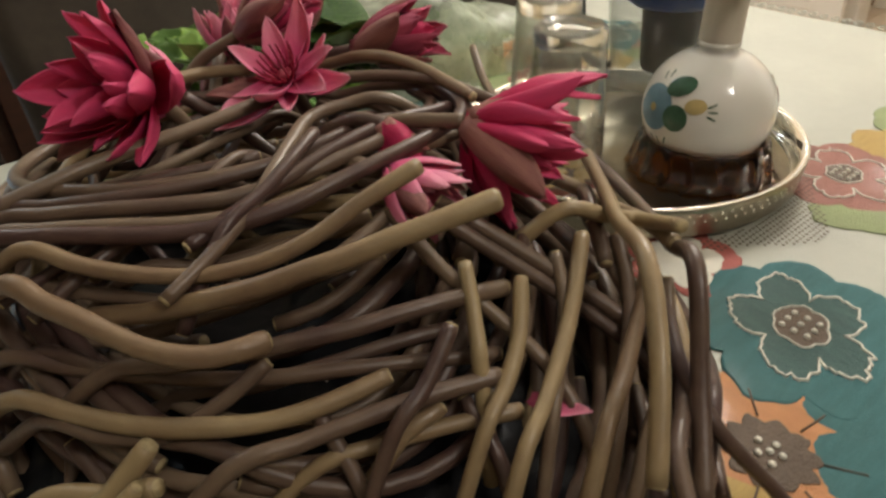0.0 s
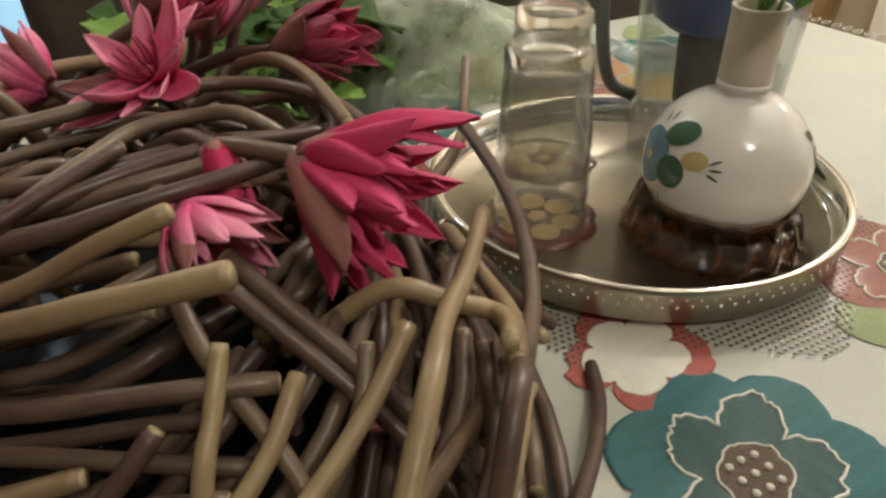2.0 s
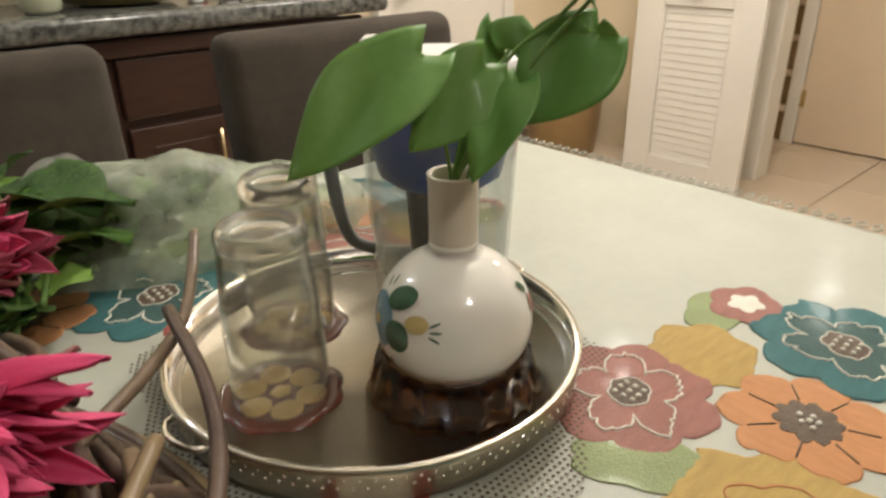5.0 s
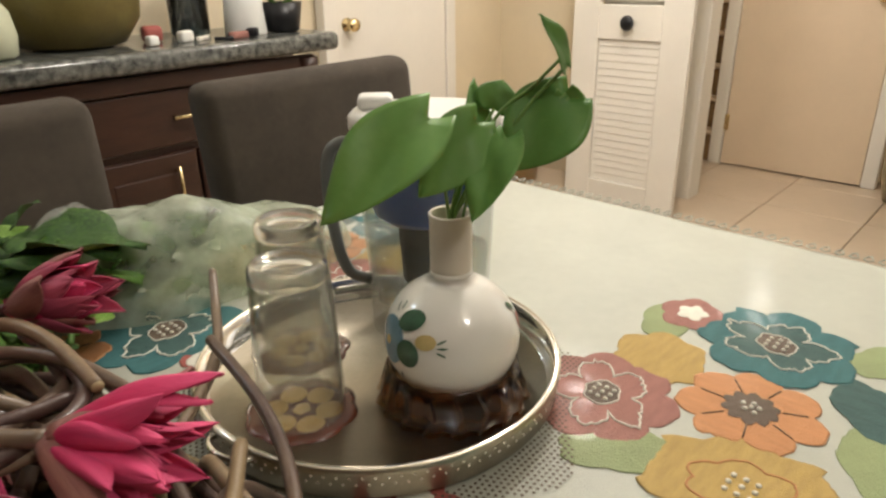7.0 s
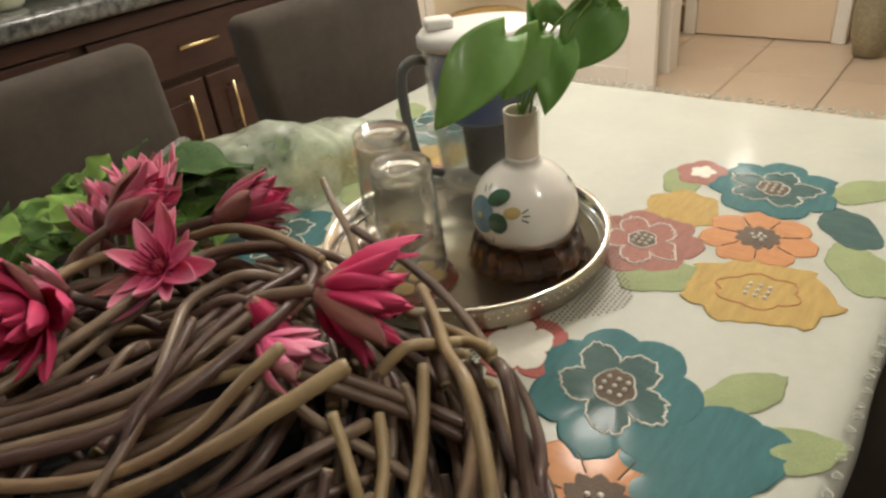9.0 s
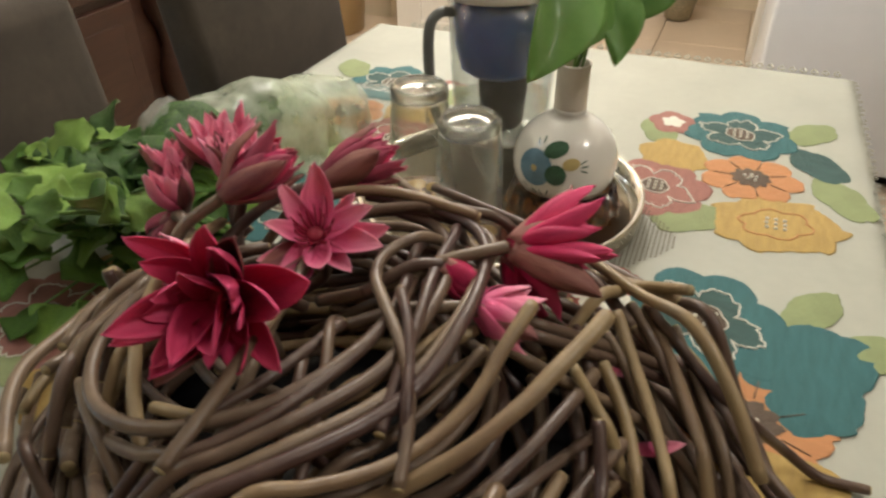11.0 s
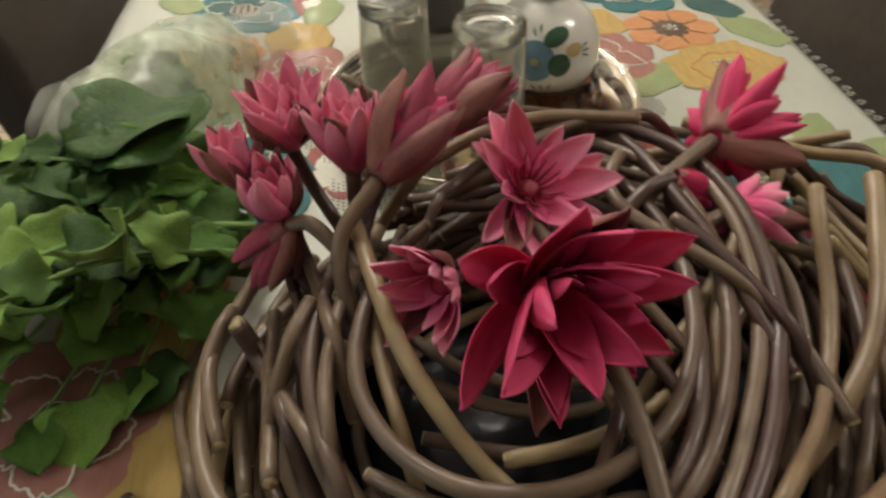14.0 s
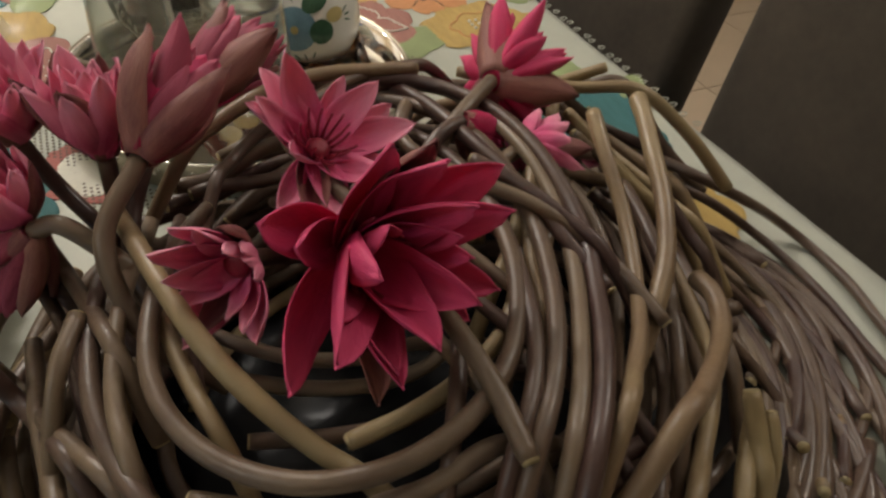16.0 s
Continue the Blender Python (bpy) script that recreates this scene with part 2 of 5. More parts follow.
M_SMOKE = clear("smoke_glass", (0.45, 0.55, 0.62), 0.08)
M_BAG = film("bag_film", (0.93, 0.97, 0.9), 0.4, 0.3, (0.62, 0.68, 0.55))
M_BAG_CLEAR = film("clear_bag_film", (0.97, 0.98, 0.97), 0.22, 0.12, (0.78, 0.8, 0.76))
M_BLACK_FILM = mat("black_film", (0.006, 0.006, 0.007), 0.28, 0.3, 30, 0.25, 60, spec=0.12)
M_SCREEN = glow("blue_screen", (0.27, 0.48, 0.66), 1.0)
M_LIGHT = glow("lamp_diffuser", (1.0, 0.88, 0.7), 6.0)


# ---- mesh helpers ----
def mesh_of(bm, name, material, smooth=True):
    me = bpy.data.meshes.new(name)
    bm.normal_update()
    bm.to_mesh(me)
    bm.free()
    for p in me.polygons:
        p.use_smooth = smooth
    me.materials.append(material)
    return me


def part(name, bm, material, parent=None, label="", smooth=True):
    """One mesh object under a thing or under a part."""
    ob = new(name, bm if isinstance(bm, bpy.types.Mesh) else mesh_of(bm, name, material, smooth))
    ob.parent = parent
    if label:
        ob["label"] = label
    return ob


def thing(name, label, category, m=None, group="", kind=""):
    ob = new(name)
    ob.empty_display_size = 0.02
    if m is not None:
        ob.matrix_basis = m
    return tagged(ob, label, category, group, kind)


def box(sx, sy, sz, at=(0, 0, 0), bevel=0.0, seg=2, bm=None):
    """A box centred on at, with bevelled edges."""
    one = bmesh.new()
    bmesh.ops.create_cube(one, size=1.0, matrix=Matrix.Diagonal((sx, sy, sz, 1)))
    if bevel:
        bmesh.ops.bevel(one, geom=one.edges[:], offset=bevel, segments=seg, profile=0.5, affect="EDGES")
    bmesh.ops.translate(one, verts=one.verts, vec=at)
    if bm is None:
        return one
    me = bpy.data.meshes.new("tmp")
    one.to_mesh(me)
    one.free()
    bm.from_mesh(me)
    bpy.data.meshes.remove(me)
    return bm


def lathe(profile, seg=48, wave=None, sx=1.0, sy=1.0):
    """A body of revolution about z from (radius, height) pairs; wave(angle, radius, height) may change the radius and height."""
    bm = bmesh.new()
    rings = []
    for r, z in profile:
        ring = []
        for i in range(seg):
            a = 2 * math.pi * i / seg
            rr, zz = (r, z) if wave is None else wave(a, r, z)
            ring.append(bm.verts.new((sx * rr * math.cos(a), sy * rr * math.sin(a), zz)))
        rings.append(ring)
    for p, q in zip(rings, rings[1:]):
        for i in range(seg):
            j = (i + 1) % seg
            bm.faces.new((p[i], p[j], q[j], q[i]))
    for ring, flip in ((rings[0], True), (rings[-1], False)):
        bm.faces.new(ring[::-1] if flip else ring)
    return bm


def smooth_path(pts, n):
    """n + 1 points on a Catmull-Rom curve through pts, evenly spread over the spans."""
    p = [Vector(q) for q in pts]
    p = [p[0] * 2 - p[1]] + p + [p[-1] * 2 - p[-2]]
    out = []
    spans = len(p) - 3
    for i in range(n + 1):
        u = i / n * spans
        k = min(int(u), spans - 1)
        t = u - k
        a, b, c, d = p[k:k + 4]
        out.append(0.5 * (2 * b + (c - a) * t + (2 * a - 5 * b + 4 * c - d) * t * t + (3 * b - a - 3 * c + d) * t ** 3))
    return out


def tube(path, radius, seg=8, bm=None, closed=False):
    """A tube along points; radius is a number or a function of the share of the length. Ends are rounded caps."""
    bm = bm or bmesh.new()
    n = len(path)
    rad = radius if callable(radius) else (lambda u: radius)
    rings = []
    side = None
    for i, p in enumerate(path):
        if closed:
            d = (path[(i + 1) % n] - path[i - 1]).normalized()
        else:
            d = (path[min(i + 1, n - 1)] - path[max(i - 1, 0)]).normalized()
        if side is None:
            side = d.orthogonal().normalized()
        side = (side - d * side.dot(d)).normalized()
        up = d.cross(side)
        r = rad(i / max(1, n - 1))
        rings.append([bm.verts.new(p + (side * math.cos(a) + up * math.sin(a)) * r) for a in (2 * math.pi * k / seg for k in range(seg))])
    pairs = list(zip(rings, rings[1:])) + ([(rings[-1], rings[0])] if closed else [])
    for p, q in pairs:
        for k in range(seg):
            bm.faces.new((p[k], p[(k + 1) % seg], q[(k + 1) % seg], q[k]))
    if not closed:
        bm.faces.new(rings[0][::-1])
        bm.faces.new(rings[-1])
    return bm


def solid_sheet(fn, nu, nv, thick):
    """A sheet fn(u, v) -> point, u and v from 0 to 1, made solid by pushing a second side along the normal."""
    bm = bmesh.new()
    g = [[bm.verts.new(fn(i / nu, j / nv)) for j in range(nv + 1)] for i in range(nu + 1)]
    for i in range(nu):
        for j in range(nv):
            bm.faces.new((g[i][j], g[i + 1][j], g[i + 1][j + 1], g[i][j + 1]))
    bm.normal_update()
    if thick:
        bmesh.ops.solidify(bm, geom=bm.faces[:], thickness=thick)
    return bm


def disc_shape(outline, thick, dome=0.0):
    """A flat patch with a given outline [(x, y)...], thick in z, its middle raised a little."""
    bm = bmesh.new()
    c = Vector((sum(p[0] for p in outline) / len(outline), sum(p[1] for p in outline) / len(outline), 0))
    low = [bm.verts.new((x, y, 0)) for x, y in outline]
    top = [bm.verts.new((x, y, thick * 0.75)) for x, y in outline]
    inn = [bm.verts.new((c.x + (x - c.x) * 0.96, c.y + (y - c.y) * 0.96, thick)) for x, y in outline]
    mid = bm.verts.new((c.x, c.y, thick + dome))
    n = len(outline)
    for i in range(n):
        j = (i + 1) % n
        bm.faces.new((low[i], low[j], top[j], top[i]))
        bm.faces.new((top[i], top[j], inn[j], inn[i]))
        bm.faces.new((inn[i], inn[j], mid))
    return bm


# ---- the room ----
def setting(name, bm, material, label, category):
    ob = part(name, bm, material, None, "", False)
    return tagged(ob, label, category, kind="structure")


X0, X1, Y0, Y1, TOP = -4.6, 2.98, -4.4, 2.12, 2.5
floor = setting("floor", box(9.8, 7.2, 0.1, (0.1, -1.2, -0.054)), M_GROUT, "pale beige floor under the tiles", "floor")
ceiling = setting("ceiling", box(9.8, 7.2, 0.1, (0.1, -1.2, TOP + 0.05)), M_CEIL, "plain off-white ceiling", "ceiling")
setting("wall_back", box(6.24, 0.12, TOP, (-1.46, Y1 + 0.06, TOP / 2)), M_WALL, "unseen plain cream wall set far off to cut bounced light behind the sideboard", "wall")
setting("wall_back_east", box(0.5, 0.12, TOP, (2.73, Y1 + 0.06, TOP / 2)), M_WALL, "unseen plain cream wall set far off to cut bounced light beside the white door", "wall")
setting("wall_over_door", box(0.82, 0.12, 0.44, (2.07, Y1 + 0.06, TOP - 0.22)), M_WALL, "cream wall over the white door", "wall")
# south and west walls are unseen, set far back to weaken the bounce
setting("wall_south", box(9.8, 0.12, TOP, (0.1, Y0 - 0.1, TOP / 2)), M_WALL, "unseen plain cream wall set far off to cut bounced light", "wall")
setting("wall_west", box(0.12, 6.8, TOP, (X0 - 0.06, -1.2, TOP / 2)), M_WALL, "unseen plain cream wall set far off to cut bounced light", "wall")
setting("wall_east_a", box(0.1, 0.5, TOP, (X1 + 0.05, 1.87, TOP / 2)), M_WALL, "cream wall beside the louvred door", "wall")
setting("wall_east_b", box(0.1, 4.0, TOP, (X1 + 0.05, -2.4, TOP / 2)), M_WALL, "cream wall beside the hall opening", "wall")
setting("wall_hall", box(0.1, 1.4, TOP, (3.9, -0.41, TOP / 2)), M_WALL, "plain wall of the hall", "wall")
setting("wall_hall_b", box(0.1, 1.1, TOP, (4.7, 1.5, TOP / 2)), M_WALL, "plain wall of the stairwell", "wall")
setting("wall_hall_c", box(1.9, 0.1, TOP, (3.95, 1.68, TOP / 2)), M_WALL, "plain wall beside the stair", "wall")
setting("wall_hall_d", box(0.96, 0.1, TOP, (3.5, -1.12, TOP / 2)), M_WALL, "plain wall closing the hall", "wall")
setting("baseboard_back", box(0.5, 0.02, 0.09, (2.73, Y1 - 0.012, 0.045), 0.004), M_WHITE, "white painted baseboard", "baseboard")
setting("trim_opening", box(0.13, 0.075, 2.1, (X1 + 0.03, 0.92, 1.05), 0.008), M_WHITE, "white painted door casing", "trim")
setting("trim_opening_b", box(0.13, 0.075, 2.1, (X1 + 0.03, -0.36, 1.05), 0.008), M_WHITE, "white painted door casing", "trim")

# floor tiles, each a slab with open joints
tile_bm = box(0.442, 0.442, 0.012, (0, 0, 0), 0.003, 1)
tile_me = mesh_of(tile_bm, "tile", M_FLOOR, False)
for i in range(9):
    for j in range(6):
        t = part("tile", tile_me, M_FLOOR, floor)
        t.location = (0.65 + i * 0.447, -0.55 + j * 0.447, 0.0)
rest = bmesh.new()
for i in range(-12, 9):
    for j in range(-9, 6):
        if not (0 <= i < 9 and 0 <= j < 6):
            box(0.442, 0.442, 0.012, (0.65 + i * 0.447, -0.55 + j * 0.447, 0.0), 0, 1, rest)
tagged(part("tile_field", rest, M_FLOOR, floor, "", False), kind="stuff")


def panel_door(name, w, h, label, material, knob_at, knob_side, m):
    """A flush door leaf with casing, a round knob on a rose and hinges."""
    d = thing(name, label, "door", m, kind="structure")
    part("door_leaf", box(w, 0.04, h, (0, 0, h / 2 + 0.008), 0.004), material, d, "", False)
    for sx in (-1, 1):
        part("casing", box(0.07, 0.06, h + 0.07, (sx * (w / 2 + 0.038), 0, (h + 0.07) / 2), 0.006), M_WHITE, d, "", False)
    part("casing", box(w + 0.005, 0.06, 0.065, (0, 0, h + 0.042), 0.006), M_WHITE, d, "", False)
    k = part("door_knob", lathe([(0.0, 0), (0.03, 0.0), (0.03, 0.006), (0.011, 0.01), (0.011, 0.03), (0.024, 0.038), (0.03, 0.052), (0.024, 0.066), (0.004, 0.07)], 24), M_BRASS, d, "worn brass knob")
    k.matrix_basis = pose(knob_side * (w / 2 - 0.06), -0.02, knob_at, 90, 0, 0)
    for z in (0.25, h - 0.25):
        part("hinge", box(0.03, 0.012, 0.09, (-knob_side * (w / 2 - 0.004), -0.022, z), 0.003), M_BRASS, d)
    return d


panel_door("door_1", 0.72, 2.02, "plain white painted door with a brass knob", M_WHITE, 0.88, -1, pose(2.07, Y1 - 0.04, 0.006))
panel_door("door_2", 0.74, 2.02, "plain beige hall door standing closed", M_DOOR, 0.95, 1, pose(3.72, 0.65, 0.006, 0, 0, -90))


def louvre_door():
    d = thing("louvre_door", "white louvred folding door with a dark round knob", "door", pose(2.62, 1.11, 0.01, 0, 0, -90))
    w, h = 0.58, 2.0
    for sx in (-1, 1):
        part("stile", box(0.135, 0.034, h, (sx * (w / 2 - 0.0675), 0, h / 2), 0.004), M_WHITE, d, "", False)
    for z, rh in ((0.06, 0.12), (0.865, 0.15), (h - 0.06, 0.12)):
        part("rail", box(w - 0.271, 0.032, rh, (0, 0, z), 0.003), M_WHITE, d, "", False)
    slat_me = mesh_of(box(w - 0.272, 0.007, 0.0345, (0, 0, 0), 0.002, 1), "slat", M_WHITE, False)
    z = 0.137
    while z < h - 0.14:
        if abs(z - 0.865) > 0.09:
            s = part("slat", slat_me, M_WHITE, d)
            s.matrix_basis = pose(0, 0.0, z, -6, 0, 0)
        z += 0.0335
    part("backing", box(w - 0.28, 0.004, h - 0.2, (0, 0.022, h / 2)), M_WHITE, d)
    k = part("knob", lathe([(0.0, 0), (0.012, 0), (0.012, 0.015), (0.031, 0.02), (0.033, 0.028), (0.026, 0.038), (0.0, 0.041)], 24), M_BLACK, d, "dark bronze knob")
    k.matrix_basis = pose(0, -0.017, 0.865, 90, 0, 0)
    return d


louvre_door()


def stair():
    s = thing("staircase", "stair with tan carpeted treads seen through the hall opening", "stairs", pose(3.72, 1.34, 0), kind="structure")
    for k in range(9):
        part("step", box(0.28, 0.56, 0.17, (0.14 + k * 0.07, 0, 0.085 + k * 0.18), 0.02), M_CARPET, s)
        part("tread", box(0.31, 0.56, 0.022, (0.13 + k * 0.07, 0, 0.182 + k * 0.18 - 0.003), 0.008), M_DOOR, s, "pale tread edge")
    return s


stair()

bin_ = thing("waste_bin", "tan metal waste bin standing by the cream wall", "bin", pose(2.68, 1.84, 0.006) @ Matrix.Diagonal((1.35, 1.35, 1, 1)))
part("body", lathe([(0.12, 0), (0.13, 0.005), (0.15, 0.3), (0.154, 0.305), (0.15, 0.31), (0.143, 0.3), (0.12, 0.02)], 40), M_TAN, bin_)
part("rim", lathe([(0.15, 0.3), (0.158, 0.304), (0.158, 0.316), (0.15, 0.32), (0.144, 0.31)], 40), M_BRASS, bin_)

jar_floor = thing("floor_vase", "tall speckled grey-green floor vase beside the hall door", "vase", pose(3.53, 0.07, 0.006))
part("body", lathe([(0.05, 0), (0.07, 0.01), (0.095, 0.12), (0.1, 0.24), (0.08, 0.36), (0.045, 0.44), (0.04, 0.5), (0.05, 0.52), (0.044, 0.52), (0.034, 0.49), (0.034, 0.44)], 40), mat("speckled_glaze", (0.36, 0.31, 0.2), 0.4, 0.4, 60, 0.1, 200), jar_floor)
part("rim", lathe([(0.044, 0.515), (0.054, 0.52), (0.054, 0.53), (0.044, 0.533), (0.04, 0.52)], 40), M_TAN, jar_floor)

fridge = thing("refrigerator", "plain white refrigerator with a dark gap at its foot", "refrigerator", pose(2.1, -0.68, 0.006))
part("body", box(0.66, 0.7, 1.64, (0.04, 0, 0.87), 0.012), M_FRIDGE, fridge)
part("door", box(0.055, 0.7, 1.08, (-0.322, 0, 0.6), 0.014), M_FRIDGE, fridge)
part("freezer_door", box(0.055, 0.7, 0.53, (-0.322, 0, 1.42), 0.014), M_FRIDGE, fridge)
part("toe_grille", box(0.6, 0.66, 0.05, (0.04, 0, 0.025)), M_BLACK, fridge)

# ceiling lights, unseen, added over the lamps
for x, y, z, size, watts in LAMPS:
    c = thing("ceiling_light", "unseen round flush ceiling light added over a lamp, with a warm diffuser", "ceiling light", pose(x, y, TOP - 0.002, 180, 0, 0), "ceiling lights")
    part("housing", lathe([(size * 0.5 + 0.03, 0), (size * 0.5 + 0.03, 0.025), (size * 0.5 + 0.012, 0.03), (size * 0.5 + 0.012, 0.004)], 32), M_WHITE, c)
    part("diffuser", lathe([(size * 0.5 + 0.01, 0.006), (size * 0.5 + 0.01, 0.022), (size * 0.3, 0.024), (0.001, 0.024)], 32), M_LIGHT, c)


# ---- sideboard ----
def turned_post(h):
    return lathe([(0.03, 0), (0.036, 0.01), (0.036, 0.05), (0.022, 0.08), (0.03, 0.14), (0.05, 0.22), (0.062, 0.29), (0.05, 0.35), (0.026, 0.41), (0.03, 0.46),
                  (0.05, 0.51), (0.062, 0.56), (0.048, 0.62), (0.024, 0.68), (0.03, 0.74), (0.036, 0.79), (0.036, h)], 24)


side = thing("sideboard", "dark stained wooden sideboard with brass handles", "sideboard", pose(0, 1.62, 0.006))
part("carcass", box(2.3, 0.44, 0.74, (0.06, 0.24, 0.46), 0.005), M_WOOD_DARK, side, "", False)
part("plinth", box(2.26, 0.4, 0.09, (0.06, 0.25, 0.045)), M_WOOD_DARK, side, "", False)
part("apron", box(2.34, 0.03, 0.05, (0.06, 0.0, 0.815), 0.008), M_WOOD_DARK, side, "", False)
for sx in (-1.09, 1.2):
    p = part("corner_post", turned_post(0.83), M_WOOD_DARK, side)
    p.location = (sx, -0.01, 0)


def bar_handle(length, parent, at, upright=False):
    h = part("handle", tube([Vector((-length / 2, -0.03, 0)), Vector((0, -0.03, 0)), Vector((length / 2, -0.03, 0))], 0.006, 10), M_BRASS, parent, "slim brass bar handle")
    for sx in (-0.4, 0.4):
        part("handle_foot", tube([Vector((sx * length, -0.03, 0)), Vector((sx * length, 0.0, 0))], 0.005, 8), M_BRASS, h)
    h.matrix_basis = pose(*at, 0, 90 if upright else 0, 0)


for k in range(3):
    xc = 0.74 - 0.74 * k
    dr = part("drawer_front", box(0.69, 0.022, 0.17, (0, 0, 0), 0.006), M_WOOD_DARK, side, "", False)
    dr.location = (xc, 0.01, 0.7)
    bar_handle(0.15, dr, (0, -0.012, 0.005))
    for sx in (-1, 1):
        door = part("door", box(0.34, 0.022, 0.46, (0, 0, 0), 0.006), M_WOOD_DARK, side, "", False)
        door.location = (xc + sx * 0.175, 0.01, 0.36)
        part("door_panel", box(0.22, 0.012, 0.34, (0, -0.008, 0), 0.005), M_WOOD_DARK, door, "", False)
        bar_handle(0.17, door, (-sx * 0.09, -0.012, 0.11), True)

top_bm = box(2.52, 0.55, 0.062, (0, 0, 0), 0.022, 4)
stone = part("granite_top", top_bm, M_GRANITE, None)
stone.location = (0.06, 1.84, 0.885)
tagged(stone, "speckled dark grey granite top with a rounded edge", "countertop")
CT = 0.917

pot = thing("storage_pot", "large squat olive-brown glazed pot on the granite top", "pot", pose(0.52, 1.86, CT))
part("body", lathe([(0.1, 0), (0.15, 0.01), (0.2, 0.08), (0.21, 0.16), (0.19, 0.25), (0.15, 0.3), (0.14, 0.3), (0.17, 0.24), (0.19, 0.15), (0.1, 0.02)], 48), M_OLIVE, pot)
part("lid", lathe([(0.15, 0.3), (0.155, 0.31), (0.1, 0.335), (0.02, 0.35), (0.025, 0.37), (0.0, 0.38)], 48), M_OLIVE, pot)

jug = thing("jar", "pale green ceramic jar on the granite top", "jar", pose(0.27, 1.72, CT))
part("body", lathe([(0.035, 0), (0.05, 0.01), (0.058, 0.06), (0.05, 0.12), (0.03, 0.15), (0.034, 0.17), (0.028, 0.17), (0.024, 0.15), (0.03, 0.02)], 32), mat("pale_glaze", (0.6, 0.62, 0.45), 0.3, 0.1, 20), jug)

jar = thing("utensil_jar", "smoked blue glass jar with utensils on the granite top", "jar", pose(0.93, 1.9, CT))
part("body", lathe([(0.055, 0), (0.065, 0.005), (0.068, 0.2), (0.064, 0.2), (0.06, 0.012), (0.0, 0.012)], 32), M_SMOKE, jar)
for k in range(5):
    a = k * 1.3
    part("utensil", tube([Vector((0.02 * math.cos(a), 0.02 * math.sin(a), 0.014)), Vector((0.06 * math.cos(a), 0.06 * math.sin(a), 0.29))], 0.005, 6), M_GREYPL if k % 2 else M_WHITE, jar)

roll = thing("paper_roll", "white conical paper roll standing on the granite top", "paper roll", pose(1.06, 1.76, CT))
part("roll", lathe([(0.07, 0), (0.073, 0.004), (0.052, 0.27), (0.02, 0.27), (0.02, 0.26)], 40), M_LID, roll)

pl = thing("potted_plant", "small plant with white flowers in a dark pot", "plant", pose(1.2, 1.74, CT))
part("pot", lathe([(0.05, 0), (0.06, 0.005), (0.075, 0.1), (0.07, 0.1), (0.055, 0.02)], 32), M_BLACK, pl)
rnd = random.Random(5)
leafb = bmesh.new()
for k in range(46):
    a, e = rnd.uniform(0, 6.28), rnd.uniform(0.2, 1.3)
    d = Vector((math.cos(a) * math.cos(e), math.sin(a) * math.cos(e), math.sin(e)))
    s = d.orthogonal().normalized() * rnd.uniform(0.008, 0.016)
    b0 = Vector((0, 0, 0.09)) + d * rnd.uniform(0.0, 0.07)
    v = [leafb.verts.new(q) for q in (b0, b0 + d * 0.03 + s, b0 + d * 0.065, b0 + d * 0.03 - s)]
    leafb.faces.new(v)
part("foliage", leafb, M_LEAF, pl)
for k in range(6):
    a = rnd.uniform(0, 6.28)
    f = part("flower", lathe([(0.002, 0), (0.014, 0.006), (0.02, 0.014), (0.008, 0.012)], 10, lambda a_, r, z: (r * (1 + 0.25 * math.cos(5 * a_)), z)), M_LID, pl)
    f.matrix_basis = pose(0.05 * math.cos(a), 0.05 * math.sin(a), 0.15 + rnd.uniform(0, 0.05), rnd.uniform(-40, 40), rnd.uniform(-40, 40), 0)

for k, (x, y, w, d, h, rz, m_, lab) in enumerate([(0.80, 1.70, 0.05, 0.03, 0.035, 20, M_LID, "small white box"), (0.74, 1.80, 0.06, 0.05, 0.05, -10, M_RED, "small dark red box"),
                                                (0.86, 1.70, 0.07, 0.014, 0.014, 35, M_WHITE, "white plastic pen"), (0.97, 1.66, 0.075, 0.03, 0.022, 10, M_ROSE, "small pink bar of soap"),
                                                (0.90, 1.64, 0.06, 0.012, 0.012, -30, M_BLACK, "black plastic lighter"), (1.02, 1.66, 0.045, 0.035, 0.03, 40, M_BLACK, "small black box"),
                                                (0.68, 1.68, 0.035, 0.035, 0.03, 0, M_LID, "small white cube")]):
    c = thing("trinket", lab + " lying on the granite top", "clutter", pose(x, y, CT, 0, 0, rz), "things on the sideboard")
    part("body", box(w, d, h, (0, 0, h / 2), min(w, d, h) * 0.25), m_, c)

# television, its blue screen seen past the chairs
tv = thing("television", "flat television with a glowing light blue screen on a low stand", "television", pose(-0.89, 1.36, 0.006, 0, 0, 4))
part("bezel", box(0.98, 0.04, 0.54, (0, 0, 0.52), 0.008), M_BLACK, tv)
part("screen", box(0.94, 0.006, 0.49, (0, -0.021, 0.525), 0.002), M_SCREEN, tv)
part("stand", box(1.1, 0.36, 0.24, (0, 0.08, 0.12), 0.01), M_WOOD_DARK, tv, "", False)
part("foot", box(0.3, 0.2, 0.04, (0, 0.04, 0.26), 0.01), M_BLACK, tv)


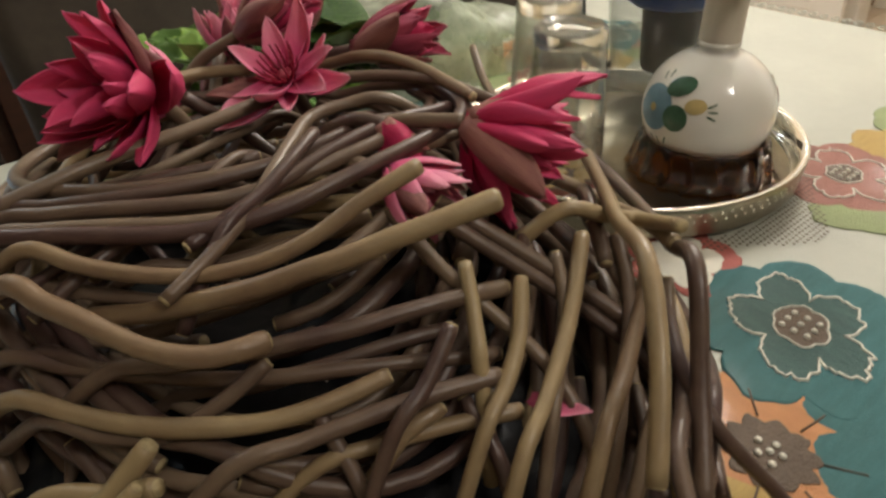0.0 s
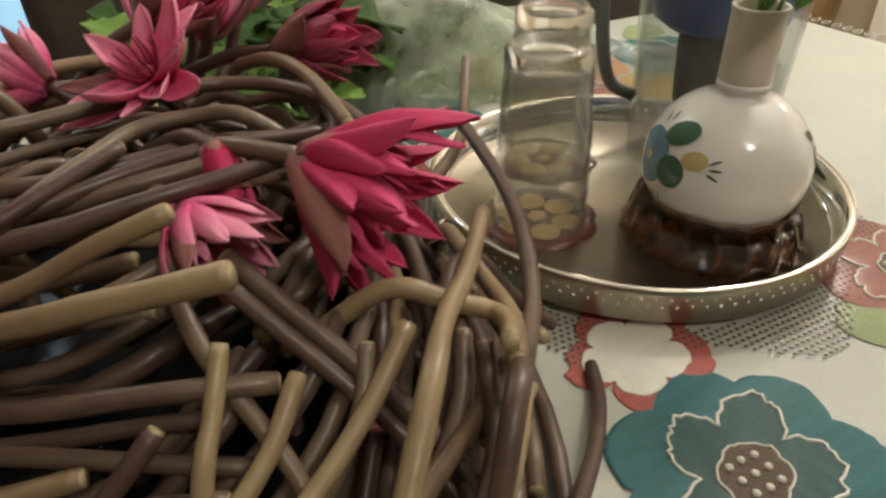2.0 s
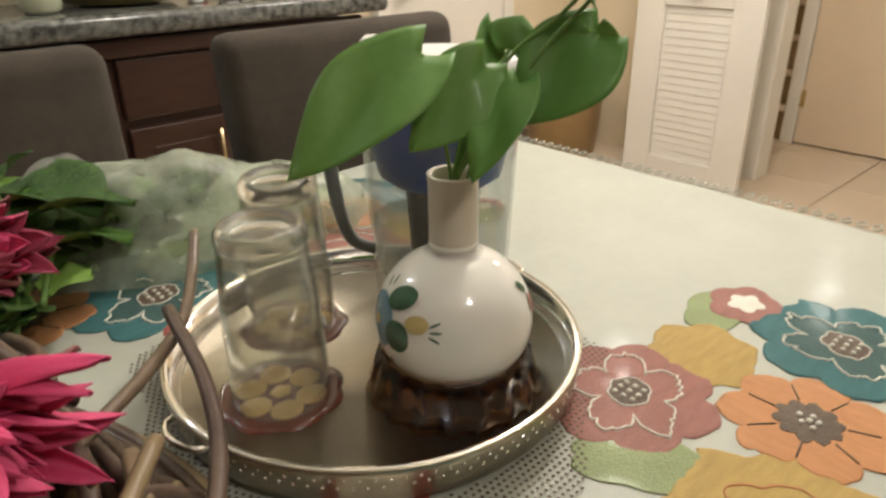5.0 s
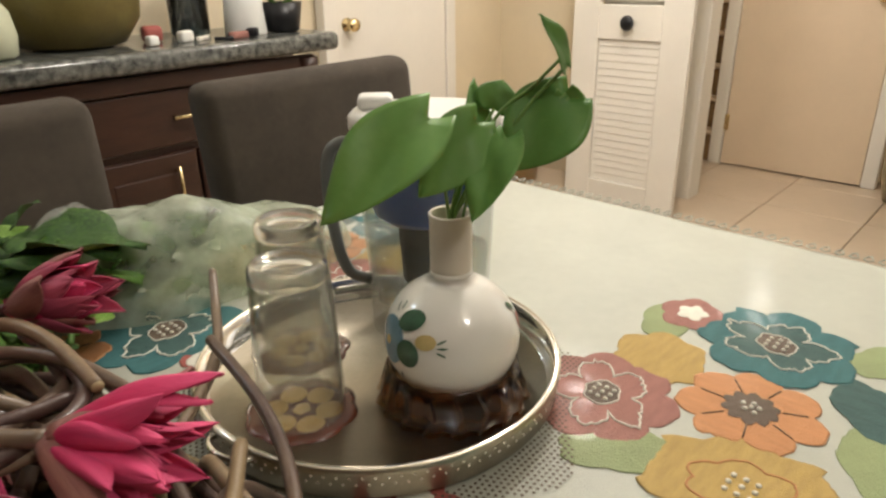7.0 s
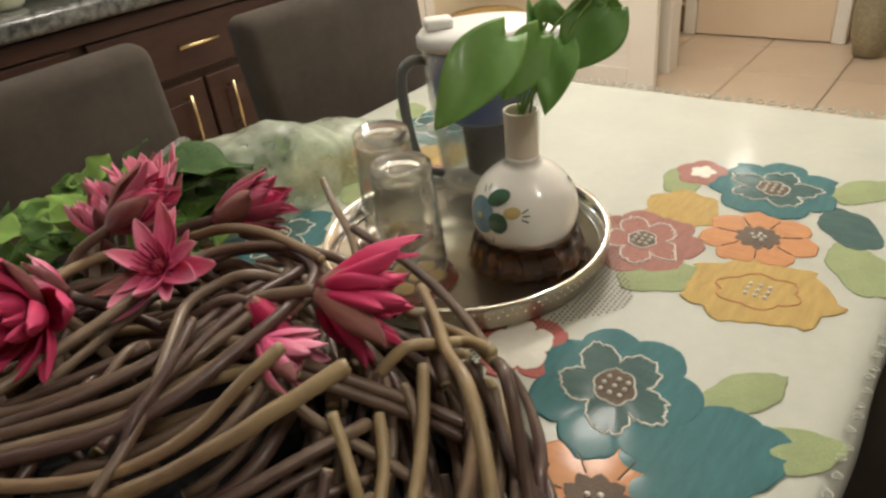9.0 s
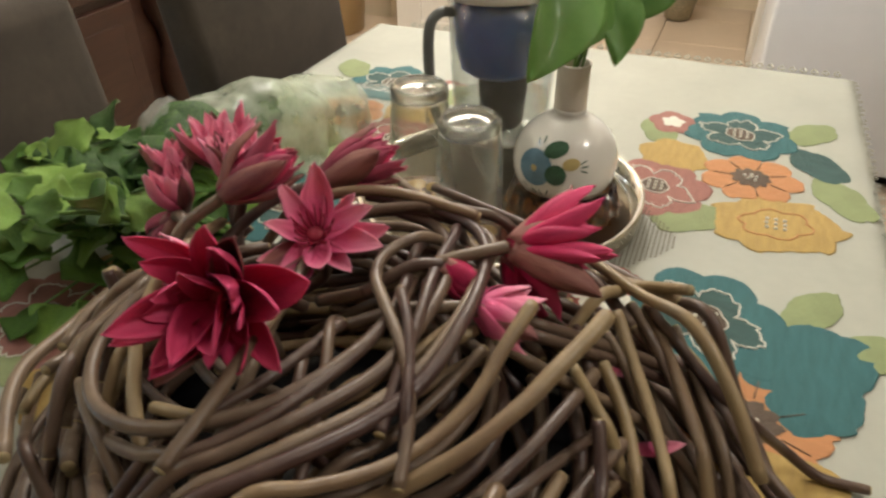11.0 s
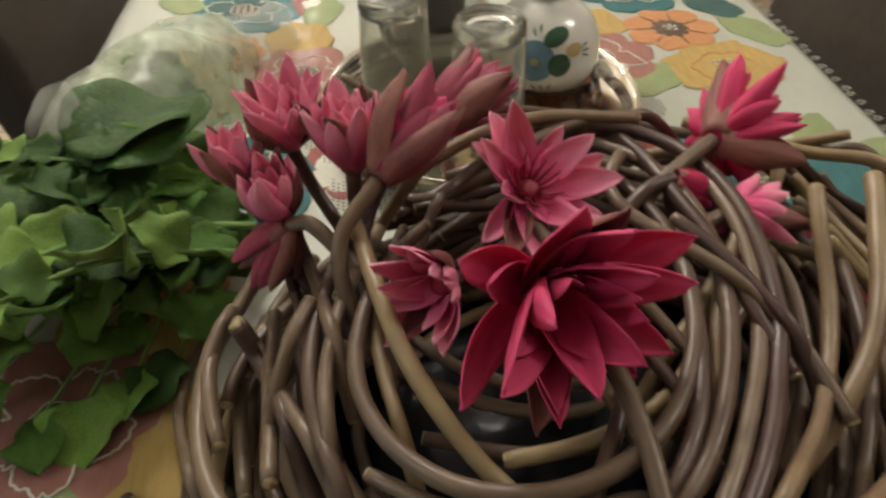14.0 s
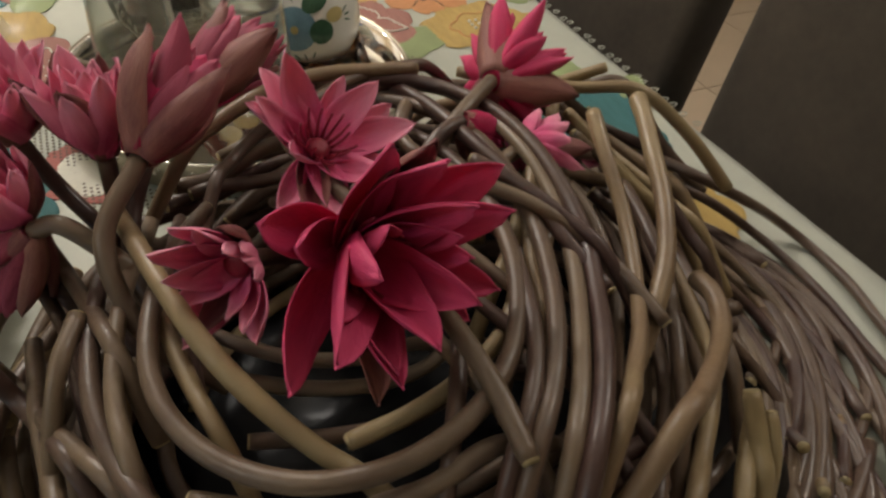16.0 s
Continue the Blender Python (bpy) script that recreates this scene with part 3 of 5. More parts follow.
# ---- chairs ----
def dining_chair(m):
    c = thing("dining_chair", "dining chair upholstered in dark grey-brown fabric", "chair", m, "chairs round the table")
    w = 0.5
    b = box(w, 0.075, 0.52, (0, 0, 0), 0.03, 4)
    for vert in b.verts:
        z = vert.co.z + 0.26
        vert.co.y += 0.06 * (z / 0.52) ** 1.5 - 0.012 * math.cos(math.pi * vert.co.x / w)
        vert.co.x *= 1.0 - 0.05 * (1 - z / 0.52)
    part("backrest", b, M_CHAIR, c).location = (0, 0.02, 0.69)
    part("seat", box(w - 0.02, 0.46, 0.1, (0, -0.22, 0.43), 0.035, 4), M_CHAIR, c)
    part("seat_frame", box(w - 0.05, 0.42, 0.04, (0, -0.22, 0.365), 0.005), M_WOOD_DARK, c, "", False)
    for sx in (-1, 1):
        for y in (-0.41, 0.0):
            leg = box(0.042, 0.042, 0.36, (0, 0, 0.18), 0.005)
            for vert in leg.verts:
                k = 0.65 + 0.35 * vert.co.z / 0.36
                vert.co.x *= k
                vert.co.y *= k
            part("leg", leg, M_WOOD_DARK, c, "", False).location = (sx * (w / 2 - 0.05), y, 0)
    return c


chair = dining_chair(pose(0.50, 0.60, 0.006))
copy_thing(chair, pose(-0.15, 0.635, 0.006, 0, 0, 3))
copy_thing(chair, pose(0.28, -0.56, 0.006, 0, 0, 180))
copy_thing(chair, pose(-0.275, -0.56, 0.006, 0, 0, 179))


# ---- table and cloth ----
TX0, TX1, TY0, TY1, TZ = -1.12, 0.70, -0.425, 0.505, 0.745
table = thing("dining_table", "rectangular wooden dining table under an embroidered cloth", "table", pose((TX0 + TX1) / 2, (TY0 + TY1) / 2, 0.006))
part("tabletop", box(TX1 - TX0 - 0.01, TY1 - TY0 - 0.01, 0.035, (0, 0, 0.716), 0.006), M_WOOD_DARK, table, "", False)
part("apron", box(TX1 - TX0 - 0.2, TY1 - TY0 - 0.2, 0.08, (0, 0, 0.658), 0.004), M_WOOD_DARK, table, "", False)
for sx in (-1, 1):
    for sy in (-1, 1):
        part("leg", box(0.07, 0.07, 0.62, (0, 0, 0.31), 0.008), M_WOOD_DARK, table, "", False).location = (sx * ((TX1 - TX0) / 2 - 0.1), sy * ((TY1 - TY0) / 2 - 0.1), 0)


def cloth_sheet(nx=150, ny=84, drop=0.03):
    """Cloth over the table with hanging sides that swing in soft folds."""
    def edge(s, lo, hi):
        """Runs along the sheet; gives the place across and how far it hangs."""
        length = hi - lo
        p = -drop + s * (length + 2 * drop)
        if p < 0:
            return lo, -p
        if p > length:
            return hi, p - length
        return lo + p, 0.0

    def fn(u, v):
        x, hx = edge(u, TX0, TX1)
        y, hy = edge(v, TY0, TY1)
        wob = 0.006 * math.sin(30 * x + 2) + 0.005 * math.sin(37 * y)
        sx = -1 if u < 0.5 else 1
        sy = -1 if v < 0.5 else 1
        h = max(hx, hy)
        z = TZ + 0.003 + 0.0012 * noise.noise((x * 9, y * 9, 0)) - h
        if hx > 0:
            x += sx * (0.008 + (0.02 + wob) * min(1, hx / 0.1))
        if hy > 0:
            y += sy * (0.008 + (0.02 + wob) * min(1, hy / 0.1))
        return Vector((x, y, z))
    return solid_sheet(fn, nx, ny, 0.0012)


cloth = thing("tablecloth", "pale sage tablecloth with embroidered flower patches and a lace edge", "tablecloth", pose(0, 0, 0))
part("cloth", cloth_sheet(), M_CLOTH, cloth)
CZ = TZ + 0.0035

# openwork edge: rows of little triangular loops along both long sides and the far end
loop_me = mesh_of(tube([Vector((-0.006, 0, 0)), Vector((-0.002, -0.011, -0.002)), Vector((0.003, -0.009, -0.002)), Vector((0.006, 0, 0)), Vector((0, 0.004, 0))], 0.0013, 5, None, True), "lace_loop", M_CLOTH)
for k in range(26, 72):
    x = -0.62 + k * 0.0183 + 0.003 * math.sin(k * 2.1)
    lo = part("lace_loop", loop_me, M_WHITETH, cloth)
    lo.matrix_basis = pose(x, TY0 - 0.006 + 0.002 * (k % 2), CZ + 0.0005, -18, 0, 0) @ Matrix.Diagonal((0.7, 0.55, 0.6, 1))
for k in range(46):
    lo = part("lace_loop", loop_me, M_WHITETH, cloth)
    lo.matrix_basis = pose(TX1 + 0.006, TY0 + 0.02 + k * 0.0185, CZ + 0.0005, -18, 0, 90)



def wavy(rx, ry, petals, depth, rot=0.0, n=96, seed=0, sharp=1.0):
    """Outline of a lobed flower."""
    r_ = random.Random(seed)
    ph = [r_.uniform(-0.12, 0.12) for _ in range(petals)]
    out = []
    for i in range(n):
        a = 2 * math.pi * i / n
        lobe = abs(math.cos(petals * a / 2)) ** sharp
        k = 1 - depth + depth * lobe + 0.03 * noise.noise((6 * math.cos(a) + seed, 6 * math.sin(a), 0)) + 0.02 * noise.noise((19 * math.cos(a) + seed, 19 * math.sin(a), 2)) + ph[int(a / (2 * math.pi) * petals) % petals] * lobe * 0.6
        x, y = rx * k * math.cos(a), ry * k * math.sin(a)
        c, s = math.cos(rot), math.sin(rot)
        out.append((x * c - y * s, x * s + y * c))
    return out


LAYER = [0]


def patch(name, x, y, outline, material, parent=None, z=0.0, thick=0.0005, label=""):
    LAYER[0] += 1
    ob = part(name, disc_shape(outline, thick, 0.0002), material, parent or cloth, label)
    ob.location = (x, y, z) if parent else (x, y, CZ - 0.0002 + 0.00003 * (LAYER[0] % 25))
    return ob


def stitch(outline, parent, z, material, r=0.0014, name="stitch_line"):
    pts = [Vector((x, y, z)) for x, y in outline]
    return part(name, tube(pts, r, 5, None, True), material, parent)


bead_me = mesh_of(lathe([(0.0004, -0.001), (0.0022, 0.0), (0.0026, 0.0012), (0.0016, 0.0024), (0.0003, 0.0027)], 8), "bead", M_WHITETH)


def beads(parent, z, spread, n=9):
    for k in range(n):
        a = 2 * math.pi * k / (n - 1)
        r = 0 if k == n - 1 else spread * (0.75 + 0.25 * (k % 2))
        b = part("bead", bead_me, M_WHITETH, parent)
        b.location = (r * math.cos(a), r * math.sin(a), z)


def big_flower(x, y, r, rot, base, inner, seed, outline=True, squash=1.0):
    f = patch("flower_patch", x, y, wavy(r, r * squash, 7, 0.17, rot, 112, seed, 0.8), base)
    ring = [(x * k, y * k) for x, y in wavy(r * 0.68, r * 0.62 * squash, 5, 0.42, rot + 0.3, 120, seed + 1, 0.6)
            for k in (1 + 0.11 * noise.noise((170 * x, 170 * y, seed)) + 0.07 * noise.noise((420 * x, 420 * y, seed)),)]
    patch("inner_flower", 0, 0, ring, inner, f, 0.0005, 0.0004)
    if outline:
        stitch(ring, f, 0.0009, M_WHITETH, 0.0012)
    eye = wavy(r * 0.27, r * 0.22, 6, 0.1, rot, 48, seed + 2)
    patch("flower_centre", 0, 0, eye, M_BROWNTH, f, 0.0009, 0.0004)
    if outline:
        stitch(eye, f, 0.0013, M_WHITETH, 0.0009)
    beads(f, 0.0010, r * 0.15)
    return f


def petal_flower(x, y, r, rot, petals, material, centre, seed):
    f = patch("flower_patch", x, y, wavy(r, r, petals, 0.22, rot, 128, seed, 0.5), material)
    for k in range(petals):
        a = rot + 2 * math.pi * (k + 0.5) / petals
        part("stitch_line", tube([Vector((r * 0.42 * math.cos(a), r * 0.42 * math.sin(a), 0.0008)), Vector((r * 0.76 * math.cos(a), r * 0.76 * math.sin(a), 0.0006))], 0.0008, 5), centre, f)
    c = patch("flower_centre", 0, 0, wavy(r * 0.42, r * 0.42, 10, 0.2, rot, 80, seed + 2), centre, f, 0.0006, 0.0005)
    beads(f, 0.0010, r * 0.14, 6)
    return f


def leaf_patch(x, y, length, width, rot, seed):
    return patch("leaf_patch", x, y, wavy(length, width, 5, 0.14, rot, 64, seed, 0.7), M_SAGE)


def cluster(mx, my, flip, seed):
    """One embroidered group: blue-green, rose, orange and yellow flowers with sage leaves round them."""
    def at(x, y):
        return mx + x, my + flip * y
    s = flip
    leaf_patch(*at(0.04, -0.10), 0.05, 0.03, s * -0.6, seed)
    leaf_patch(*at(-0.02, 0.115), 0.05, 0.03, s * 0.2, seed + 1)
    leaf_patch(*at(-0.265, 0.045), 0.055, 0.03, s * -0.9, seed + 2)
    leaf_patch(*at(-0.15, -0.13), 0.06, 0.03, s * 0.5, seed + 3)
    patch("flower_patch", *at(-0.105, 0.085), wavy(0.055, 0.05, 6, 0.14, 0.3, 80, seed + 9), M_YELLOW)
    f = patch("flower_patch", *at(-0.245, -0.052), wavy(0.065, 0.082, 7, 0.13, s * 0.35, 96, seed + 4), M_YELLOW)
    stitch(wavy(0.034, 0.045, 6, 0.2, s * 0.35, 72, seed + 5), f, 0.0007, M_ORANGE, 0.001)
    beads(f, 0.0006, 0.014)
    big_flower(*at(-0.202, 0.098), 0.079, 0.4, M_ROSE, M_ROSE, seed + 5, squash=0.92)
    patch("flower_patch", *at(-0.065, -0.105), wavy(0.055, 0.032, 5, 0.14, s * 0.6, 80, seed + 7), M_TEAL_DARK)
    petal_flower(*at(-0.134, -0.02), 0.064, 0.2, 7, M_ORANGE, M_BROWNTH, seed + 6)
    r_ = patch("flower_patch", *at(0.01, 0.1), wavy(0.042, 0.036, 5, 0.16, 0.2, 64, seed + 8), M_ROSE)
    patch("flower_centre", 0.002, 0.0, wavy(0.02, 0.018, 5, 0.3, 0.0, 48, seed + 9), M_WHITETH, r_, 0.0005, 0.0004)
    big_flower(*at(0, 0), 0.085, 0.9, M_TEAL, M_TEAL_DARK, seed + 10, squash=0.95)


cluster(0.39, -0.257, 1, 11)
cluster(0.39, 0.325, -1, 41)


def big_teal(x, y, flip, seed):
    """The large blue-green flower with its long trailing petals and a red and white companion."""
    s = flip
    leaf_patch(x + 0.05, y - s * 0.10, 0.05, 0.024, s * -0.5, seed + 1)
    leaf_patch(x + 0.0, y - s * 0.145, 0.055, 0.026, s * -0.9, seed + 2)
    o = petal_flower(x - 0.125, y - s * 0.045, 0.07, 0.3, 7, M_ORANGE, M_BROWNTH, seed + 3)
    patch("flower_patch", x - 0.2, y - s * 0.06, wavy(0.06, 0.07, 6, 0.14, 0.2, 80, seed + 4), M_YELLOW)
    patch("flower_patch", x - 0.03, y - s * 0.095, wavy(0.075, 0.05, 6, 0.14, s * -0.9, 96, seed + 5), M_TEAL)
    patch("flower_patch", x - 0.085, y - s * 0.1, wavy(0.05, 0.035, 5, 0.14, s * -0.9, 80, seed + 6), M_TEAL)
    w = patch("flower_patch", x + 0.012, y + s * 0.112, wavy(0.058, 0.05, 5, 0.3, s * 0.5, 96, seed + 7, 0.6), M_RED)
    patch("inner_flower", -0.006, -s * 0.004, wavy(0.042, 0.036, 5, 0.28, s * 0.5, 80, seed + 8, 0.5), M_WHITETH, w, 0.0005, 0.0004)
    big_flower(x, y, 0.09, 0.5, M_TEAL, M_TEAL_DARK, seed + 9, squash=0.88)


big_teal(-0.068, -0.245, 1, 71)
big_teal(-0.03, 0.285, -1, 91)

# rose group by the near corner, under the greens
leaf_patch(-0.345, 0.44, 0.05, 0.03, 0.9, 101)
leaf_patch(-0.372, 0.37, 0.045, 0.026, 0.7, 102)
patch("flower_patch", -0.36, 0.28, wavy(0.07, 0.06, 7, 0.13, 0.3, 96, 103), M_YELLOW)
big_flower(-0.315, 0.385, 0.085, 0.4, M_ROSE, M_ROSE, 104)

# openwork band round the middle, pierced with little holes
eye = bmesh.new()
for i in range(-46, 47):
    for j in range(-46, 47):
        x, y = 0.06 + i * 0.0056 + (j % 2) * 0.0028, 0.02 + j * 0.0052
        d = math.hypot(x - 0.06, y - 0.02)
        a = math.atan2(y - 0.02, x - 0.06)
        if 0.17 < d < 0.205 + 0.016 * math.cos(8 * a):
            v = [eye.verts.new((x + 0.0016 * math.cos(t), y + 0.0016 * math.sin(t), CZ + 0.0009)) for t in (0, 1.05, 2.1, 3.14, 4.19, 5.24)]
            eye.faces.new(v)
tagged(part("eyelet_band", eye, M_BROWNTH, cloth, "band of tiny pierced eyelets"), kind="stuff")


# ---- tray ----
TRX, TRY = 0.062, 0.02
tray = thing("tray", "round silver metal tray with a beaded rim", "tray", pose(TRX, TRY, CZ + 0.001))
part("plate", lathe([(0.001, 0), (0.158, 0.0), (0.166, 0.003), (0.171, 0.012), (0.173, 0.033), (0.1755, 0.035), (0.1755, 0.0365), (0.171, 0.036), (0.168, 0.014), (0.162, 0.0055), (0.15, 0.004), (0.12, 0.0036), (0.001, 0.0034)], 96), M_SILVER, tray)
part("rim_band", lathe([(0.1722, 0.006), (0.1745, 0.008), (0.1765, 0.03), (0.1775, 0.036), (0.176, 0.0375), (0.1745, 0.036), (0.1735, 0.01)], 96), M_TRAYRIM, tray)
dot_me = mesh_of(lathe([(0.0003, -0.001), (0.0015, 0.0), (0.0014, 0.001), (0.0003, 0.0016)], 6), "rim_bead", M_SILVER)
for row, z in ((0, 0.028), (1, 0.022)):
    for k in range(110):
        a = 2 * math.pi * (k + 0.5 * row) / 110
        b = part("rim_bead", dot_me, M_SILVER, tray)
        b.matrix_basis = Matrix.Rotation(a, 4, "Z") @ pose(0.1752 + 0.0006 * (z - 0.02) * 100 * 0.5, 0, z, 0, 90, 0)
for a in (4, 184):
    h = part("tray_handle", tube(smooth_path([(0.172, -0.024, 0.029), (0.184, -0.02, 0.031), (0.19, 0, 0.032), (0.184, 0.02, 0.031), (0.172, 0.024, 0.029)], 20), 0.0026, 8), M_SILVER, tray)
    h.matrix_basis = pose(0, 0, 0, 0, 0, a)
TRZ = CZ + 0.0052


def coaster(x, y, rot):
    c = thing("coaster", "dark lacquered flower-shaped coaster with pale petal inlay", "coaster", pose(x, y, TRZ, 0, 0, rot), "coasters on the tray")
    part("base", lathe([(0.02, 0), (0.044, 0.0), (0.049, 0.003), (0.049, 0.006), (0.044, 0.008), (0.02, 0.0065), (0.001, 0.0065)], 64, lambda a, r, z: (r * (1 + 0.07 * abs(math.sin(4 * a))), z)), M_COASTER, c)
    for k in range(6):
        a = k * math.pi / 3
        part("inlay_petal", disc_shape([(0.026 * math.cos(a) + 0.0135 * math.cos(t), 0.026 * math.sin(a) + 0.0125 * math.sin(t)) for t in [q * math.pi / 8 for q in range(16)]], 0.0009, 0.0003), M_COASTER_PALE, c).location = (0, 0, 0.0066)
    part("inlay_centre", disc_shape(wavy(0.009, 0.008, 5, 0.2, 0, 30), 0.0012, 0.0004), M_COASTER_PALE, c).location = (0, 0, 0.0068)
    return c


def tumbler(x, y):
    """Clear tumbler standing upside down: the thick foot with its hollow is on top."""
    g = thing("glass_tumbler", "clear glass tumbler standing upside down on a coaster", "glass", pose(x, y, TRZ + 0.0088), "tumblers on the tray")
    part("glass", lathe([(0.0005, 0.131), (0.026, 0.130), (0.0318, 0.125), (0.0354, 0.09), (0.0378, 0.03), (0.0383, 0.0015), (0.0389, 0.0), (0.0396, 0.0012), (0.0393, 0.03), (0.0369, 0.09),
                         (0.0335, 0.134), (0.0325, 0.143), (0.030, 0.1465), (0.027, 0.1465), (0.024, 0.143), (0.012, 0.1395), (0.0005, 0.139)], 56), M_GLASS, g)
    part("foot", lathe([(0.0235, 0.1335), (0.0325, 0.1315), (0.0345, 0.135), (0.0338, 0.144), (0.030, 0.1485), (0.027, 0.1485), (0.0232, 0.143)], 48), M_FOOT, g, "thick glass foot ring")
    ridge = part("etched_sprig", tube(smooth_path([(0.0398, -0.012, 0.05), (0.0392, 0.0, 0.065), (0.0385, 0.01, 0.085), (0.0372, 0.006, 0.1)], 16), 0.0008, 5), M_LID, g, "frosted engraved sprig")
    for k in range(6):
        part("etched_leaf", disc_shape([(0.004 * math.cos(q * 0.785), 0.0018 * math.sin(q * 0.785)) for q in range(8)], 0.0006, 0.0002), M_LID, ridge).matrix_basis = pose(0.0392 - 0.0003 * k, -0.01 + 0.004 * k, 0.054 + 0.008 * k, 0, 85, 40 * (-1) ** k)
    return g


coaster(-0.03, 0.028, 10)
coaster(0.036, 0.116, 35)
tumbler(-0.03, 0.026)
tumbler(0.034, 0.112)

# amber dish under the vase
VX, VY = 0.086, -0.055
dish = thing("glass_dish", "amber brown pressed glass dish with a scalloped rim", "dish", pose(VX - 0.002, VY - 0.002, TRZ))
part("bowl", lathe([(0.052, 0.0), (0.0685, 0.0), (0.0725, 0.003), (0.069, 0.014), (0.064, 0.03), (0.0605, 0.042), (0.0588, 0.0435), (0.0572, 0.042), (0.0595, 0.022), (0.063, 0.005)], 144,
                   lambda a, r, z: (r * (1 + (0.045 if z < 0.012 else 0.015) * math.sin(18 * a)), z)), M_AMBER, dish)
for k in range(18):
    a = 2 * math.pi * k / 18
    part("relief_leaf", tube(smooth_path([(0.0715 * math.cos(a), 0.0715 * math.sin(a), 0.006), (0.067 * math.cos(a + 0.14), 0.067 * math.sin(a + 0.14), 0.02), (0.062 * math.cos(a + 0.05), 0.062 * math.sin(a + 0.05), 0.038)], 8), 0.0014, 5), M_AMBER, dish)

# vase
VZ = TRZ + 0.0085
vase = thing("vase", "round white ceramic vase with painted flowers, on the amber dish", "vase", pose(VX, VY, VZ))
R = 0.0625
prof = [(0.001, 0.0), (0.03, 0.0), (0.032, 0.003)]
for k in range(3, 19):
    a = -math.pi / 2 + math.pi * k / 19.6
    prof.append((R * math.cos(a), 0.059 + R * 0.96 * math.sin(a)))
prof += [(0.0195, 0.122), (0.0186, 0.127)]
part("body", lathe(prof, 72), M_CERAMIC, vase)
part("neck", lathe([(0.019, 0.121), (0.0187, 0.13), (0.0187, 0.172), (0.0194, 0.176), (0.0196, 0.1775), (0.0185, 0.1785), (0.0165, 0.177), (0.016, 0.17), (0.016, 0.125)], 48), M_NECK, vase, "matt beige neck")


def on_vase(az, el, out=0.0):
    """A pose on the vase's ball, x along the parallel, y up the meridian."""
    a, e = radians(az), radians(el)
    n = Vector((math.cos(a) * math.cos(e), math.sin(a) * math.cos(e), math.sin(e)))
    up = Vector((-math.cos(a) * math.sin(e), -math.sin(a) * math.sin(e), math.cos(e)))
    m = Matrix((up.cross(n), up, n)).transposed().to_4x4()
    return Matrix.Translation(Vector((0, 0, 0.059)) + n * (R - 0.0012 + out)) @ m


def dab(name, az, el, w, h, rot, material, thick=0.0016):
    n = 24
    bm = bmesh.new()
    rings = []
    for rr in (1.0, 0.8, 0.5, 0.2):
        rings.append([bm.verts.new((rr * w * math.cos(2 * math.pi * i / n), rr * h * math.sin(2 * math.pi * i / n), 0)) for i in range(n)])
    for p, q in zip(rings, rings[1:]):
        for i in range(n):
            bm.faces.new((p[i], p[(i + 1) % n], q[(i + 1) % n], q[i]))
    bm.faces.new(rings[-1])
    c, s = math.cos(rot), math.sin(rot)
    for v in bm.verts:
        x, y = v.co.x * c - v.co.y * s, v.co.x * s + v.co.y * c
        v.co = (x, y, -(x * x + y * y) / (2 * R) + thick)
    ob = part(name, bm, material, vase)
    ob.matrix_basis = on_vase(az, el)
    return ob


dab("painted_flower", 158, 10, 0.022, 0.022, 0, M_GLAZE_BLUE)
dab("painted_flower_centre", 158, 10, 0.004, 0.004, 0, M_GLAZE_YELLOW, 0.0019)
dab("painted_leaf", 180, 34, 0.0145, 0.0095, 0.5, M_GLAZE_GREEN, 0.0019)
dab("painted_leaf", 183, 7, 0.0125, 0.0125, 0.3, M_GLAZE_GREEN, 0.0019)
dab("painted_bloom", 199, 20, 0.010, 0.007, 0.2, M_GLAZE_YELLOW)
for k, (az, el, rot) in enumerate([(213, 22, 0.5), (214, 17, 0.05), (213, 12, -0.4), (167, -18, 1.9), (175, -16, 1.3), (159, -18, 2.3), (154, 38, 2.0), (161, 42, 1.6), (146, -14, 2.8)]):
    dab("painted_twig", az, el, 0.0048, 0.0009, rot, M_GLAZE_GREEN)
dab("painted_leaf", 300, 32, 0.008, 0.003, -0.9, M_GLAZE_GREEN)
dab("painted_bloom", 306, 16, 0.006, 0.009, 0, M_ROSE)


# ---- water pitcher ----
PX, PY = 0.172, 0.054
pit = thing("water_pitcher", "clear filter pitcher with white lid, blue hopper and black cartridge", "pitcher", pose(PX, PY, TRZ + 0.0005, 0, 0, -45))
OV = dict(seg=56, sx=0.95, sy=0.76)
part("body", lathe([(0.001, 0), (0.062, 0.0), (0.068, 0.004), (0.07, 0.06), (0.075, 0.16), (0.078, 0.232), (0.0755, 0.232), (0.072, 0.16), (0.067, 0.06), (0.064, 0.043), (0.001, 0.041)], **OV), M_PITCHER, pit)
part("water", lathe([(0.001, 0.0425), (0.0625, 0.044), (0.0655, 0.06), (0.0675, 0.098), (0.001, 0.0985)], **OV), thin_clear("water", (0.86, 0.88, 0.86), 0.05, 0.35), pit)
part("hopper", lathe([(0.03, 0.128), (0.045, 0.13), (0.06, 0.14), (0.068, 0.17), (0.0715, 0.23), (0.068, 0.23), (0.055, 0.145), (0.03, 0.135)], **OV), M_BLUE, pit, "dark blue plastic hopper")
part("cartridge", lathe([(0.026, 0.058), (0.029, 0.062), (0.033, 0.13), (0.001, 0.131)], 40), M_BLACK, pit, "black filter cartridge")
lid = part("lid", lathe([(0.079, 0.230), (0.083, 0.232), (0.083, 0.243), (0.077, 0.249), (0.05, 0.252), (0.001, 0.253)], **OV), M_LID, pit)
